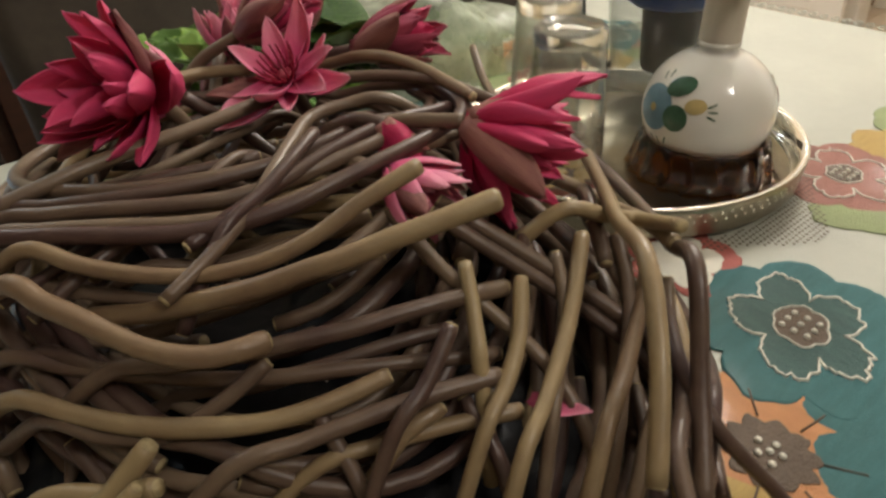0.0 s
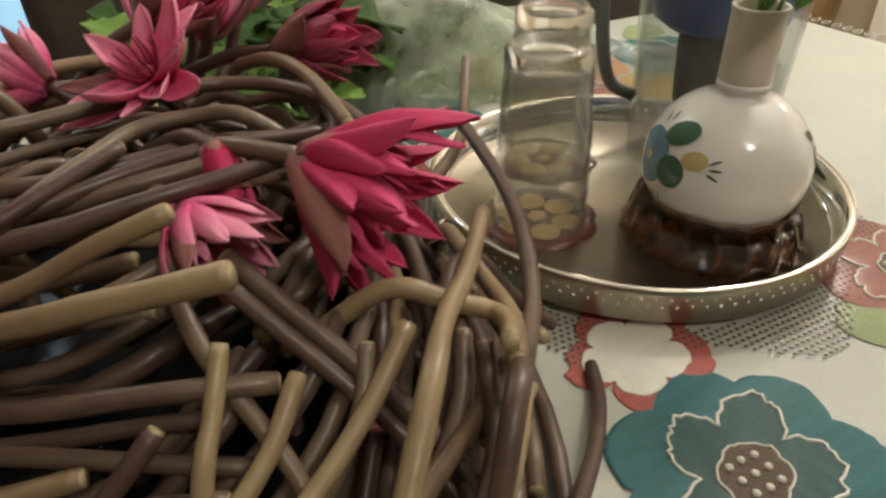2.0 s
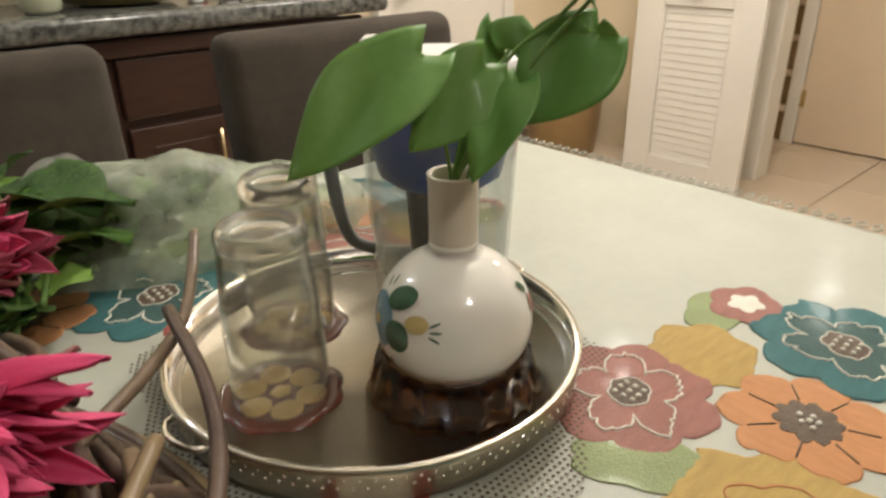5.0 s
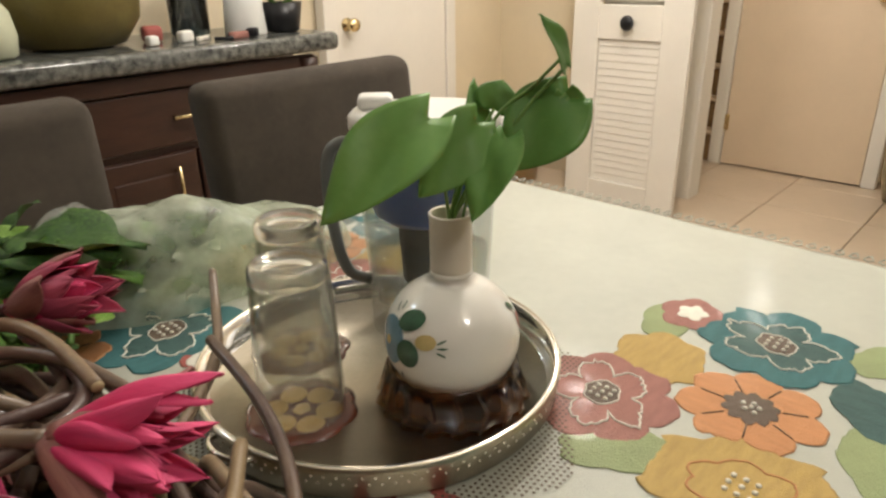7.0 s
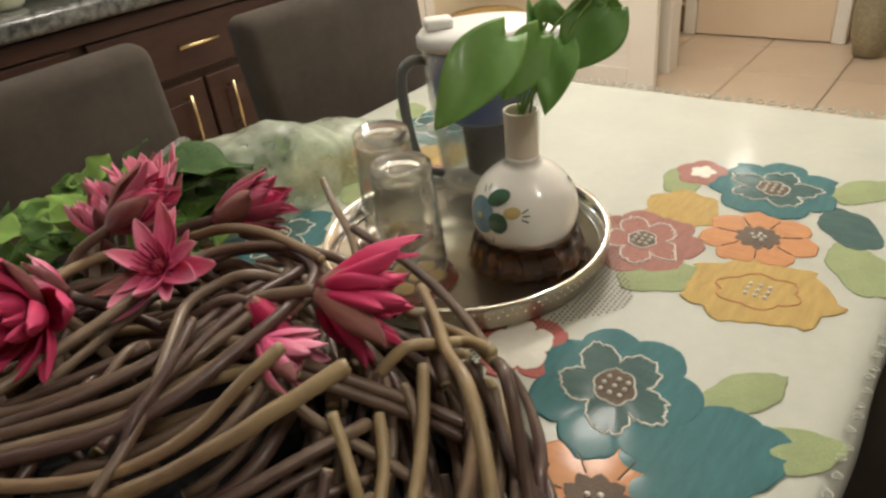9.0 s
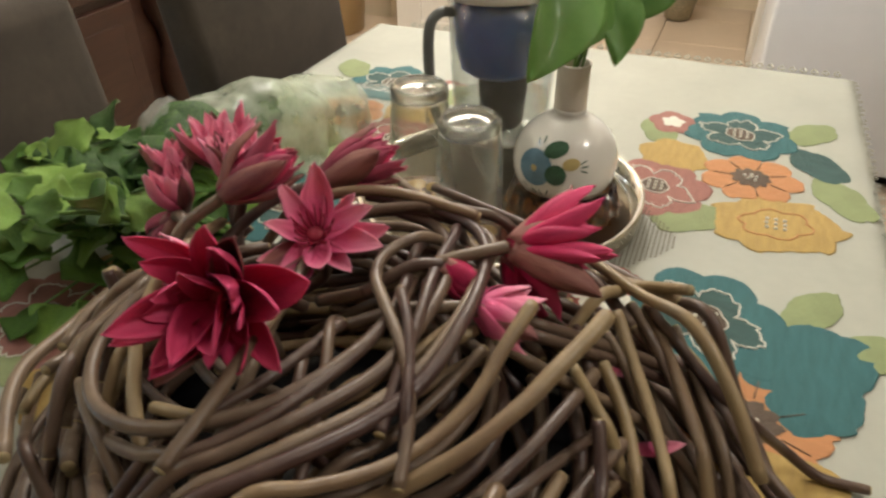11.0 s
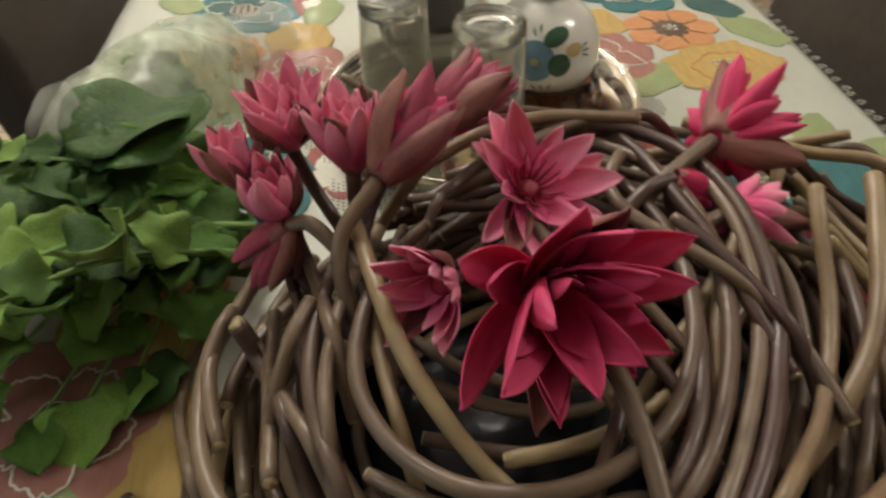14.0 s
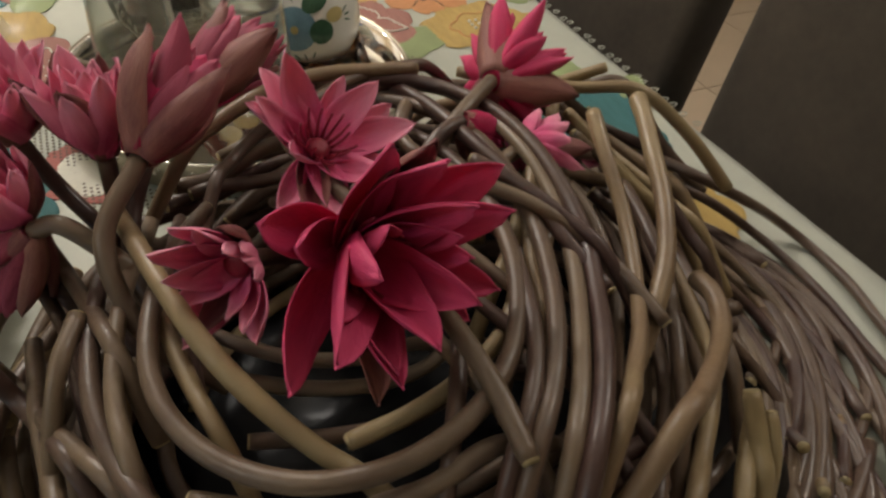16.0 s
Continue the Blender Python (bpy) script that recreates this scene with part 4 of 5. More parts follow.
part("lid_tab", box(0.035, 0.03, 0.014, (-0.05, 0.0, 0.257), 0.005, 3), M_LID, lid)
part("spout", box(0.05, 0.045, 0.022, (0.088, 0, 0.226), 0.009, 3), M_LID, pit)
part("handle", tube(smooth_path([(-0.07, 0.0, 0.215), (-0.09, 0.0, 0.215), (-0.103, 0.0, 0.195), (-0.102, 0.0, 0.13), (-0.09, 0.0, 0.075), (-0.064, 0.0, 0.06)], 28), lambda u: 0.007 - 0.002 * abs(u - 0.5), 10), M_GREYPL, pit, "grey plastic handle")


# ---- pothos in the vase ----
def heart_leaf(length, width, curl=0.25, fold=0.18):
    """A heart-shaped leaf along +y from its stalk, curled at the tip and folded along the midrib."""
    def fn(u, v):
        s = (u - 0.5) * 2
        w = width * (math.sin(math.pi * min(1, v * 0.93 + 0.07)) ** 0.75) * (1 - 0.55 * v) * 1.35
        back = 0.16 * (1 - v) ** 3 * abs(s)
        x = s * w * 0.5
        y = v * length - back * length * 0.9
        z = fold * abs(x) - curl * length * v * v + 0.02 * length * math.sin(9 * v + 3 * s)
        return Vector((x, y, z))
    return solid_sheet(fn, 12, 16, 0.0006)


plant = thing("pothos_cutting", "green pothos cuttings with heart-shaped leaves standing in the vase", "plant", pose(VX, VY, VZ + 0.175))
RIGHT, AWAY = Vector((0.70, -0.71, 0)), Vector((0.71, 0.70, 0))


def pothos_leaf(r, u, a, tip, width, roll_, stalk=True, curl=0.2):
    """Leaf whose stalk end lies r to the right, u up and a away (metres) and whose tip lies at tip in the same axes."""
    b = RIGHT * r + AWAY * a + Vector((0, 0, u))
    t = RIGHT * tip[0] + AWAY * tip[2] + Vector((0, 0, tip[1]))
    d = t - b
    y = d.normalized()
    n = -AWAY + Vector((0, 0, 0.6))
    n = (n - y * n.dot(y)).normalized()
    x = y.cross(n)
    m = Matrix((x, y, n)).transposed().to_4x4()
    lf = part("leaf", heart_leaf(d.length * 1.03, width * 1.12, curl), M_POTHOS, plant)
    lf.matrix_basis = Matrix.Translation(b) @ m @ pose(0, 0, 0, 0, roll_, 0)
    if stalk:
        foot = Vector((random.uniform(-0.008, 0.008), random.uniform(-0.008, 0.008), -0.05))
        part("stalk", tube(smooth_path([foot, foot * 0.3 + Vector((0, 0, 0.01)), b * 0.6 + Vector((0, 0, 0.008)), b], 14), 0.0016, 6), M_LEAFSTALK, plant)


random.seed(3)
pothos_leaf(-0.018, 0.092, -0.035, (-0.098, 0.040, -0.09), 0.058, 10)
pothos_leaf(0.022, 0.082, -0.01, (-0.022, 0.036, -0.05), 0.046, -20, curl=0.12)
pothos_leaf(0.045, 0.07, -0.015, (0.012, 0.024, -0.06), 0.038, 25, curl=0.15)
pothos_leaf(0.098, 0.098, 0.0, (0.042, 0.048, -0.022), 0.058, 5, curl=0.1)
pothos_leaf(0.095, 0.102, 0.0, (0.108, 0.062, 0.01), 0.026, 20)
pothos_leaf(0.02, 0.06, 0.02, (0.032, 0.108, 0.04), 0.034, 50)
pothos_leaf(0.04, 0.085, 0.03, (0.05, 0.108, 0.04), 0.034, 10)
pothos_leaf(0.092, 0.125, -0.01, (0.076, 0.165, -0.03), 0.024, 40)
part("stalk", tube(smooth_path([(0, 0, -0.05), RIGHT * 0.03 + Vector((0, 0, 0.07)), RIGHT * 0.07 + Vector((0, 0, 0.11)), RIGHT * 0.09 + Vector((0, 0, 0.13))], 16), 0.0015, 6), M_LEAFSTALK, plant)


# ---- greens and plastic bag ----
def lobed_leaf(length, width, seed):
    """A soft, wavy, lobed salad leaf along +y."""
    r_ = random.Random(seed)
    p1, p2 = r_.uniform(0, 6), r_.uniform(0, 6)

    def fn(u, v):
        s = (u - 0.5) * 2
        w = width * (0.1 + 0.9 * math.sin(math.pi * min(1, 0.12 + 0.8 * v)) ** 0.8) * (1 + 0.15 * math.sin(12 * v + p1)) * (1 if v < 0.8 else math.sqrt(max(0.02, 1 - ((v - 0.8) / 0.205) ** 2)))
        x = s * w * 0.5
        y = v * length + 0.06 * length * (1 - abs(s)) * v
        z = -0.25 * length * v * v + 0.10 * width * math.sin(7 * v + p2 + 2 * s) * abs(s) + 0.25 * abs(x)
        return Vector((x, y, z))
    return solid_sheet(fn, 8, 22, 0.0007)


leaf_kinds = [mesh_of(lobed_leaf(1.0, 0.75 + 0.1 * k, 30 + k), "leaf", M_LEAF_LIGHT if k % 3 == 0 else M_LEAF) for k in range(6)]
greens = thing("leafy_greens", "bunch of fresh leafy greens lying half out of a plastic bag", "vegetable", pose(0, 0, 0))
rg = random.Random(8)


def green_sprig(root, tip, leaves, size):
    p = smooth_path([root, (Vector(root) + Vector(tip)) * 0.5 + Vector((0, 0, 0.025)), tip], 12)
    part("stalk", tube(p, lambda u: 0.0032 - 0.0018 * u, 6), M_LEAFSTALK, greens)
    for k in range(leaves):
        u = 0.15 + 0.85 * k / max(1, leaves - 1)
        q = p[min(12, int(u * 12))]
        fwd = (p[12] - p[0]).normalized()
        d = (fwd + Vector((rg.uniform(-0.9, 0.9), rg.uniform(-0.9, 0.9), rg.uniform(-0.1, 0.75)))).normalized()
        n = Vector((rg.uniform(-0.6, 0.3), rg.uniform(-0.6, 0.4), 1))
        n = (n - d * n.dot(d)).normalized()
        m = Matrix((d.cross(n), d, n)).transposed().to_4x4()
        lf = part("leaf", rg.choice(leaf_kinds), M_LEAF, greens)
        s = size * rg.uniform(0.7, 1.25)
        lf.matrix_basis = Matrix.Translation(q) @ m @ Matrix.Diagonal((s, s, s, 1))


for k in range(17):
    a = rg.uniform(0, 1)
    root = (-0.17 + rg.uniform(-0.03, 0.03), 0.27 + rg.uniform(-0.03, 0.03), CZ + 0.012 + 0.05 * rg.random())
    ang = radians(62 + 72 * k / 16)
    L = rg.uniform(0.15, 0.25)
    tip = (root[0] + L * math.cos(ang), root[1] + L * math.sin(ang), CZ + rg.uniform(0.03, 0.125))
    green_sprig(root, tip, 7, 0.044)
for k in range(4):
    root = (-0.13, 0.27, CZ + 0.03)
    tip = (-0.27 - 0.015 * k, 0.30 + 0.03 * k, CZ + 0.012)
    green_sprig(root, tip, 4, 0.042)
for k in range(5):
    root = (-0.1 + 0.02 * k, 0.35, CZ + 0.02)
    tip = (-0.04 + 0.022 * k, 0.38 + rg.uniform(-0.02, 0.03), CZ + rg.uniform(0.03, 0.07))
    green_sprig(root, tip, 5, 0.05)
for x, y, z, turn, lean, s in ((-0.15, 0.36, 0.855, -118, 12, 0.13), (-0.16, 0.33, 0.83, -100, 5, 0.12), (-0.19, 0.38, 0.84, -60, 18, 0.11), (-0.12, 0.39, 0.865, -150, 8, 0.11)):
    # the broad leaves on top
    part("leaf", leaf_kinds[1 if s > 0.12 else 2], M_LEAF, greens).matrix_basis = pose(x, y, z, lean, 0, turn) @ Matrix.Diagonal((s, s, s, 1))


def bag_sheet(cx, cy, rx, ry, h, rot, seed, crush):
    """A crumpled film bag: an uneven flattened dome with creases and a frilled lip."""
    def fn(u, v):
        a = 2 * math.pi * u
        e = 0.5 * math.pi * v
        rr = math.cos(e) ** 0.7
        k = 1 + 0.16 * noise.noise((math.cos(a) * 2 + seed, math.sin(a) * 2, v * 2)) + 0.03 * noise.noise((math.cos(a) * 7 + seed, math.sin(a) * 7, v * 6))
        x, y = rx * rr * k * math.cos(a), ry * rr * k * math.sin(a)
        z = h * math.sin(e) * (1 + crush * noise.noise((x * 14 + seed, y * 14, 0)) + 0.2 * crush * noise.noise((x * 45, y * 45 + seed, 3)))
        z += 0.004 * abs(noise.noise((x * 30, y * 30, seed)))
        c, s = math.cos(rot), math.sin(rot)
        return Vector((cx + x * c - y * s, cy + x * s + y * c, CZ + 0.002 + max(0, z)))
    bm = bmesh.new()
    nu, nv = 96, 28
    g = [[bm.verts.new(fn(i / nu, j / nv * 0.985)) for j in range(nv + 1)] for i in range(nu)]
    for i in range(nu):
        for j in range(nv):
            bm.faces.new((g[i][j], g[(i + 1) % nu][j], g[(i + 1) % nu][j + 1], g[i][j + 1]))
    bm.faces.new([g[i][nv] for i in range(nu)])
    return bm


bag = thing("plastic_bag", "crumpled translucent pale green plastic bag round the greens", "plastic bag", pose(0, 0, 0))
part("film", bag_sheet(0.02, 0.375, 0.165, 0.078, 0.118, -0.25, 3.0, 0.14), M_BAG, bag)
part("film_fold", bag_sheet(0.165, 0.365, 0.115, 0.075, 0.075, -0.2, 7.0, 0.15), M_BAG, bag)
bag2 = part("clear_plastic_bag", bag_sheet(-0.075, 0.41, 0.07, 0.04, 0.13, 0.6, 9.0, 0.2), M_BAG_CLEAR, None)
tagged(bag2, "thin clear plastic bag over the greens", "plastic bag")
bag3 = part("plastic_wrap", bag_sheet(0.275, 0.30, 0.085, 0.06, 0.04, -0.2, 15.0, 0.5), M_BAG_CLEAR, None)
tagged(bag3, "flat clear plastic wrap lying on the cloth", "plastic wrap")


# ---- water lilies ----
def petal_mesh(length, width, cup, material, name="petal", tip=0.75, bend=0.16, seed=0):
    """A pointed boat-shaped petal along +z with its hollow towards -y, creased and slightly torn at the tip."""
    def fn(u, v):
        s = (u - 0.5) * 2
        w = width * (math.sin(math.pi * (0.10 + 0.90 * v) ** 0.8) ** tip + 0.02) * (1 if v < 1 else 0.0)
        w *= 1 + 0.10 * noise.noise((v * 5 + seed, s * 0.6, seed)) * v
        x = s * w * 0.5 + 0.05 * width * math.sin(4 * v + seed)
        y = cup * (s * s) * w * -0.5 + length * (bend * math.sin(math.pi * v * 0.9)) + 0.0022 * noise.noise((s * 1.6 + seed, v * 3.5, 1.7)) * v - 0.0006 * (1 - abs(s)) ** 2
        return Vector((x, y, v * length * (1 - 0.03 * abs(math.sin(2.5 * s + seed)) * v)))
    return mesh_of(solid_sheet(fn, 8, 12, 0.0006), name, material)


PETALS = [petal_mesh(0.062, 0.022 + 0.002 * (k % 3), 0.5 + 0.1 * k, M_PETAL, tip=0.7, bend=(0.16, 0.08, 0.2, 0.12, 0.02)[k], seed=3.1 * k) for k in range(5)]
PETALS_PINK = [petal_mesh(0.060, 0.021 + 0.002 * (k % 3), 0.5 + 0.1 * k, M_PETAL_PINK, tip=0.7, bend=(0.16, 0.08, 0.2, 0.12, 0.02)[k], seed=2.3 * k + 1) for k in range(5)]
SEPALS = [petal_mesh(0.068, 0.019 + 0.002 * k, 0.8, M_SEPAL, "sepal", 0.7, 0.14 - 0.05 * k, 1.7 * k) for k in range(3)]
PETALS_DUSK = [petal_mesh(0.062, 0.018 + 0.002 * (k % 3), 0.6 + 0.1 * k, M_PETAL_DUSK, tip=0.7, bend=(0.16, 0.08, 0.2, 0.12, 0.02)[k], seed=1.9 * k + 2) for k in range(5)]
PETAL_PINK = PETALS_PINK[0]
STAMEN = mesh_of(tube(smooth_path([(0, 0, 0), (0, 0.002, 0.01), (0, 0.0, 0.021)], 5), lambda u: 0.0012 - 0.0005 * u, 5), "stamen", M_STAMEN)
CORE = mesh_of(lathe([(0.004, 0), (0.0085, 0.004), (0.009, 0.012), (0.006, 0.016), (0.001, 0.015)], 20), "core", M_STAMEN)


def lily(at, aim, opening, size, pink=False, rows=3, sepals=4, turn=0.0, stem=None, label="", seed=0, dusk=False, slim=1.0):
    """A water lily at its base point, facing aim; opening is the spread of the outer petals in degrees."""
    r_ = random.Random(seed)
    z = Vector(aim).normalized()
    x = z.orthogonal().normalized()
    m = Matrix.Translation(at) @ Matrix((x, z.cross(x), z)).transposed().to_4x4() @ pose(0, 0, 0, 0, 0, turn)
    f = thing("water_lily", label or "crimson pink water lily flower on a brown stem", "flower", m, "water lilies")
    part("core", CORE, M_STAMEN, f).scale = (0.7, 0.7, 0.6)
    for row in range(rows):
        n = 7 if slim == 1 else 10
        for k in range(n):
            a = 360 / n * (k + 0.5 * row) + r_.uniform(-12, 12)
            tilt = opening * (1 - 0.22 * row) + r_.uniform(-0.3, 0.22) * (opening + 12)
            s = size * (1 - 0.08 * row) * r_.uniform(0.74, 1.12)
            p = part("petal", r_.choice(PETALS_PINK if pink else PETALS_DUSK if dusk and row < 2 else PETALS), M_PETAL, f)
            p.matrix_basis = pose(0, 0, 0.001 * row, 0, 0, a) @ pose(0, 0.006 - 0.0012 * row, 0, -tilt, 0, r_.uniform(-22, 22)) @ Matrix.Diagonal((s * slim, s, s, 1))
    for k in range(sepals):
        a = 360 / sepals * k + 22 + r_.uniform(-8, 8)
        p = part("sepal", r_.choice(SEPALS), M_SEPAL, f, "brownish maroon sepal")
        p.matrix_basis = pose(0, 0, -0.001, 0, 0, a) @ pose(0, 0.007, 0, -(opening * 0.9 + 5 + r_.uniform(-6, 8)), 0, 0) @ Matrix.Diagonal((size * 0.95, size, size * 0.84, 1))
    if opening > 32:
        for k in range(16):
            p = part("stamen", STAMEN, M_STAMEN, f)
            p.matrix_basis = pose(0, 0, 0.006, 0, 0, 22.5 * k) @ pose(0, 0.006, 0, -18 - 9 * (k % 3), 0, 0) @ Matrix.Diagonal((size, size, size, 1))
    if stem:
        inv = m.inverted()
        pts = [inv @ Vector(p) for p in [at] + list(stem)]
        part("stem", tube(smooth_path(pts, 10 * len(pts)), 0.005, 10), M_STEM, f)
    return f


def mound(x, y):
    """Height of the skin of the heap of stems over the cloth."""
    rho = math.hypot((x + 0.37) / 0.25, (y + 0.04) / 0.315)
    top = min(CZ + 0.165 * math.exp(-(rho / 0.9) ** 6), max(0.912 - max(0.0, -0.13 - y), 0.877 - 0.5 * max(0.0, -0.13 - y)))
    return max(CZ, top - 0.37 * max(0.0, -0.335 - x) * min(1.0, max(0.0, (-0.02 - y) / 0.1)))


rs = random.Random(21)


TANGLE = bmesh.new()


def deep_stem(path, radius):
    """A stem deep in the heap, joined with the others that cannot be told apart."""
    tube(path, radius, 8, TANGLE)


def stem_thing(path, radius, pale):
    r_ = rs.uniform(0, 100)
    ob = part("lily_stem", tube(path, lambda u: radius * (1 + 0.05 * math.sin(5 * u + r_) + 0.03 * math.sin(17 * u + r_)) * (0.93 if u < 0.01 or u > 0.99 else 1), 12), M_STEM_PALE if pale else M_STEM, None)
    tagged(ob, "pale olive-brown cut water lily stem in the heap" if pale else "brown cut water lily stem coiled in the heap", "stem", "coiled stems")
    for p, q in ((path[0], path[1]), (path[-1], path[-2])):
        d = (p - q).normalized()
        part("cut_end", tube([p - d * 0.0008, p + d * 0.0010], radius * 0.82, 10), M_CUT, ob, "pale fibrous cut end")
    return ob


def strand(*pts, r=0.005, pale=False):
    """One stem of the heap's skin, bent through a few points."""
    stem_thing(smooth_path(pts, 7 * (len(pts) - 1)), r, pale)


# the body of the heap: arcs lying under its skin, round the hollow that holds the open flower
HX, HY = -0.365, 0.05
for k in range(150):
    rho = 0.25 + 0.72 * rs.random() ** 0.8
    a0 = rs.uniform(0, 2 * math.pi)
    span = rs.uniform(0.9, 2.6)
    under = rs.uniform(0.03, 0.075) if k % 2 else rs.uniform(0.08, 0.15)
    rad = rs.uniform(0.0044, 0.0060)
    wob = rs.uniform(0, 6)
    drift = rs.uniform(-0.12, 0.12)
    pts = []
    for i in range(22):
        u = i / 21
        a = a0 + span * u
        q = rho + drift * (u - 0.5) + 0.03 * math.sin(3 * u + wob)
        x, y = -0.37 + 0.25 * q * math.cos(a), -0.04 + 0.09 * (1 - min(1, q)) + 0.315 * q * math.sin(a)
        z = mound(x, y) - under + 0.007 * math.sin(4 * u + wob)
        d = math.hypot(x - HX, y - HY)
        z -= 0.12 * math.exp(-(d / 0.115) ** 4)
        pts.append(Vector((x, y, max(CZ + rad + 0.003 + 0.02 * rs.random() * (i == 0), z))))
    if k % 2:
        stem_thing(pts, rad, rs.random() < 0.12)
    else:
        deep_stem(pts, rad)

for k in range(90):
    # short straight pieces that fill the back and the sides of the heap
    a, q = rs.uniform(0, 2 * math.pi), math.sqrt(rs.uniform(0.2, 0.95))
    x, y = -0.37 + 0.25 * q * math.cos(a), -0.04 + 0.315 * q * math.sin(a)
    h = a + math.pi / 2 + rs.uniform(-0.5, 0.5)
    L, rad, under = rs.uniform(0.05, 0.11), rs.uniform(0.0042, 0.0056), rs.uniform(0.08, 0.14)
    pts = []
    for u in (-1, -0.35, 0.35, 1):
        px, py = x + u * L * math.cos(h) - 0.03 * u * u * math.cos(a), y + u * L * math.sin(h) - 0.03 * u * u * math.sin(a)
        d = math.hypot(px - HX, py - HY)
        pts.append((px, py, max(CZ + rad + 0.002, mound(px, py) - under - 0.09 * math.exp(-(d / 0.115) ** 4))))
    deep_stem(smooth_path(pts, 14), rad)
black = part("black_plastic_bag", bag_sheet(-0.37, -0.03, 0.19, 0.22, 0.045, 0.0, 31.0, 0.3), M_BLACK_FILM, None)
tagged(black, "glossy black plastic bag under the heap of stems", "plastic bag")
tagged(part("stem_tangle", TANGLE, M_STEM, None), "dense tangle of brown stems deep in the heap", "stems", kind="stuff")
# the far rim of the hollow, on which the closed flowers lie
for k in range(30):
    r0, a0, span = rs.uniform(0.135, 0.20), radians(rs.uniform(-50, 95)), rs.uniform(0.7, 1.3)
    rad, low = rs.uniform(0.0042, 0.0054), rs.uniform(0.014, 0.1)
    pts = []
    for i in range(16):
        a = a0 + span * (i / 15 - 0.3)
        r = r0 + 0.012 * math.sin(3 * i / 15 + k)
        e = 0.9 if a < 0.6 else 1.0
        top = 0.905 - 0.35 * max(0, r - 0.15) - 0.02 * abs(math.sin(a + 0.4))
        pts.append(Vector((HX + r * math.cos(a) * e, HY + r * math.sin(a), max(CZ + rad, top - low + 0.004 * math.sin(i * 0.7 + k)))))
    stem_thing(pts, rad, rs.random() < 0.1)

# stems of the skin, as they lie
strand((-0.307, -0.171, 0.922), (-0.323, -0.165, 0.919), (-0.339, -0.158, 0.915), (-0.357, -0.150, 0.911), (-0.376, -0.142, 0.906), (-0.396, -0.131, 0.901), (-0.416, -0.118, 0.894), (-0.435, -0.100, 0.886), (-0.458, -0.073, 0.874), (-0.489, -0.029, 0.856), (-0.517, 0.009, 0.799), r=0.0058, pale=True)
strand((-0.425, -0.138, 0.878), (-0.439, -0.137, 0.880), (-0.451, -0.132, 0.880), (-0.462, -0.123, 0.881), (-0.472, -0.112, 0.884), (-0.481, -0.099, 0.889), (-0.490, -0.085, 0.895), (-0.500, -0.068, 0.900), (-0.509, -0.048, 0.904), (-0.530, -0.003, 0.874), r=0.0056, pale=True)
strand((-0.282, 0.152, 0.902), (-0.325, 0.145, 0.912), (-0.364, 0.137, 0.914), (-0.398, 0.127, 0.908), (-0.426, 0.113, 0.898), (-0.452, 0.095, 0.887), (-0.473, 0.075, 0.874), (-0.500, 0.049, 0.829), r=0.0048, pale=True)
strand((-0.286, 0.106, 0.891), (-0.314, 0.125, 0.895), (-0.343, 0.139, 0.898), (-0.372, 0.148, 0.898), (-0.401, 0.151, 0.896), (-0.428, 0.144, 0.894), (-0.452, 0.128, 0.894), (-0.471, 0.104, 0.897), (-0.480, 0.074, 0.902), (-0.477, 0.043, 0.907), (-0.463, 0.016, 0.911), (-0.440, -0.005, 0.911), (-0.408, -0.022, 0.911), (-0.373, -0.032, 0.910), (-0.339, -0.035, 0.910), (-0.310, -0.034, 0.907), (-0.281, -0.031, 0.902), (-0.242, -0.027, 0.864), r=0.0046)
strand((-0.220, 0.021, 0.918), (-0.217, -0.013, 0.913), (-0.217, -0.044, 0.906), (-0.229, -0.066, 0.904), (-0.256, -0.074, 0.908), (-0.291, -0.077, 0.911), (-0.325, -0.078, 0.911), (-0.356, -0.075, 0.907), (-0.388, -0.067, 0.903), (-0.422, -0.052, 0.903), (-0.456, -0.031, 0.906), (-0.484, -0.012, 0.907), (-0.507, 0.007, 0.903), (-0.538, 0.031, 0.866), r=0.0046)
strand((-0.218, 0.021, 0.904), (-0.222, -0.010, 0.903), (-0.242, -0.032, 0.907), (-0.270, -0.047, 0.911), (-0.300, -0.056, 0.912), (-0.332, -0.058, 0.911), (-0.363, -0.055, 0.908), (-0.393, -0.048, 0.906), (-0.424, -0.035, 0.908), (-0.453, -0.019, 0.910), (-0.478, -0.001, 0.909), (-0.501, 0.021, 0.904), (-0.530, 0.048, 0.868), r=0.0046)
strand((-0.212, -0.006, 0.882), (-0.253, -0.014, 0.900), (-0.287, -0.024, 0.910), (-0.318, -0.032, 0.912), (-0.348, -0.035, 0.911), (-0.379, -0.032, 0.910), (-0.414, -0.023, 0.910), (-0.448, -0.010, 0.911), (-0.474, 0.006, 0.910), (-0.496, 0.027, 0.905), (-0.526, 0.053, 0.869), r=0.0043)
strand((-0.224, 0.045, 0.918), (-0.220, 0.017, 0.917), (-0.217, -0.014, 0.914), (-0.223, -0.045, 0.911), (-0.245, -0.066, 0.912), (-0.279, -0.078, 0.915), (-0.313, -0.083, 0.915), (-0.345, -0.083, 0.912), (-0.373, -0.080, 0.907), (-0.400, -0.073, 0.904), (-0.429, -0.059, 0.903), (-0.460, -0.041, 0.907), (-0.489, -0.020, 0.909), (-0.514, 0.002, 0.904), (-0.544, 0.028, 0.869), r=0.0048)
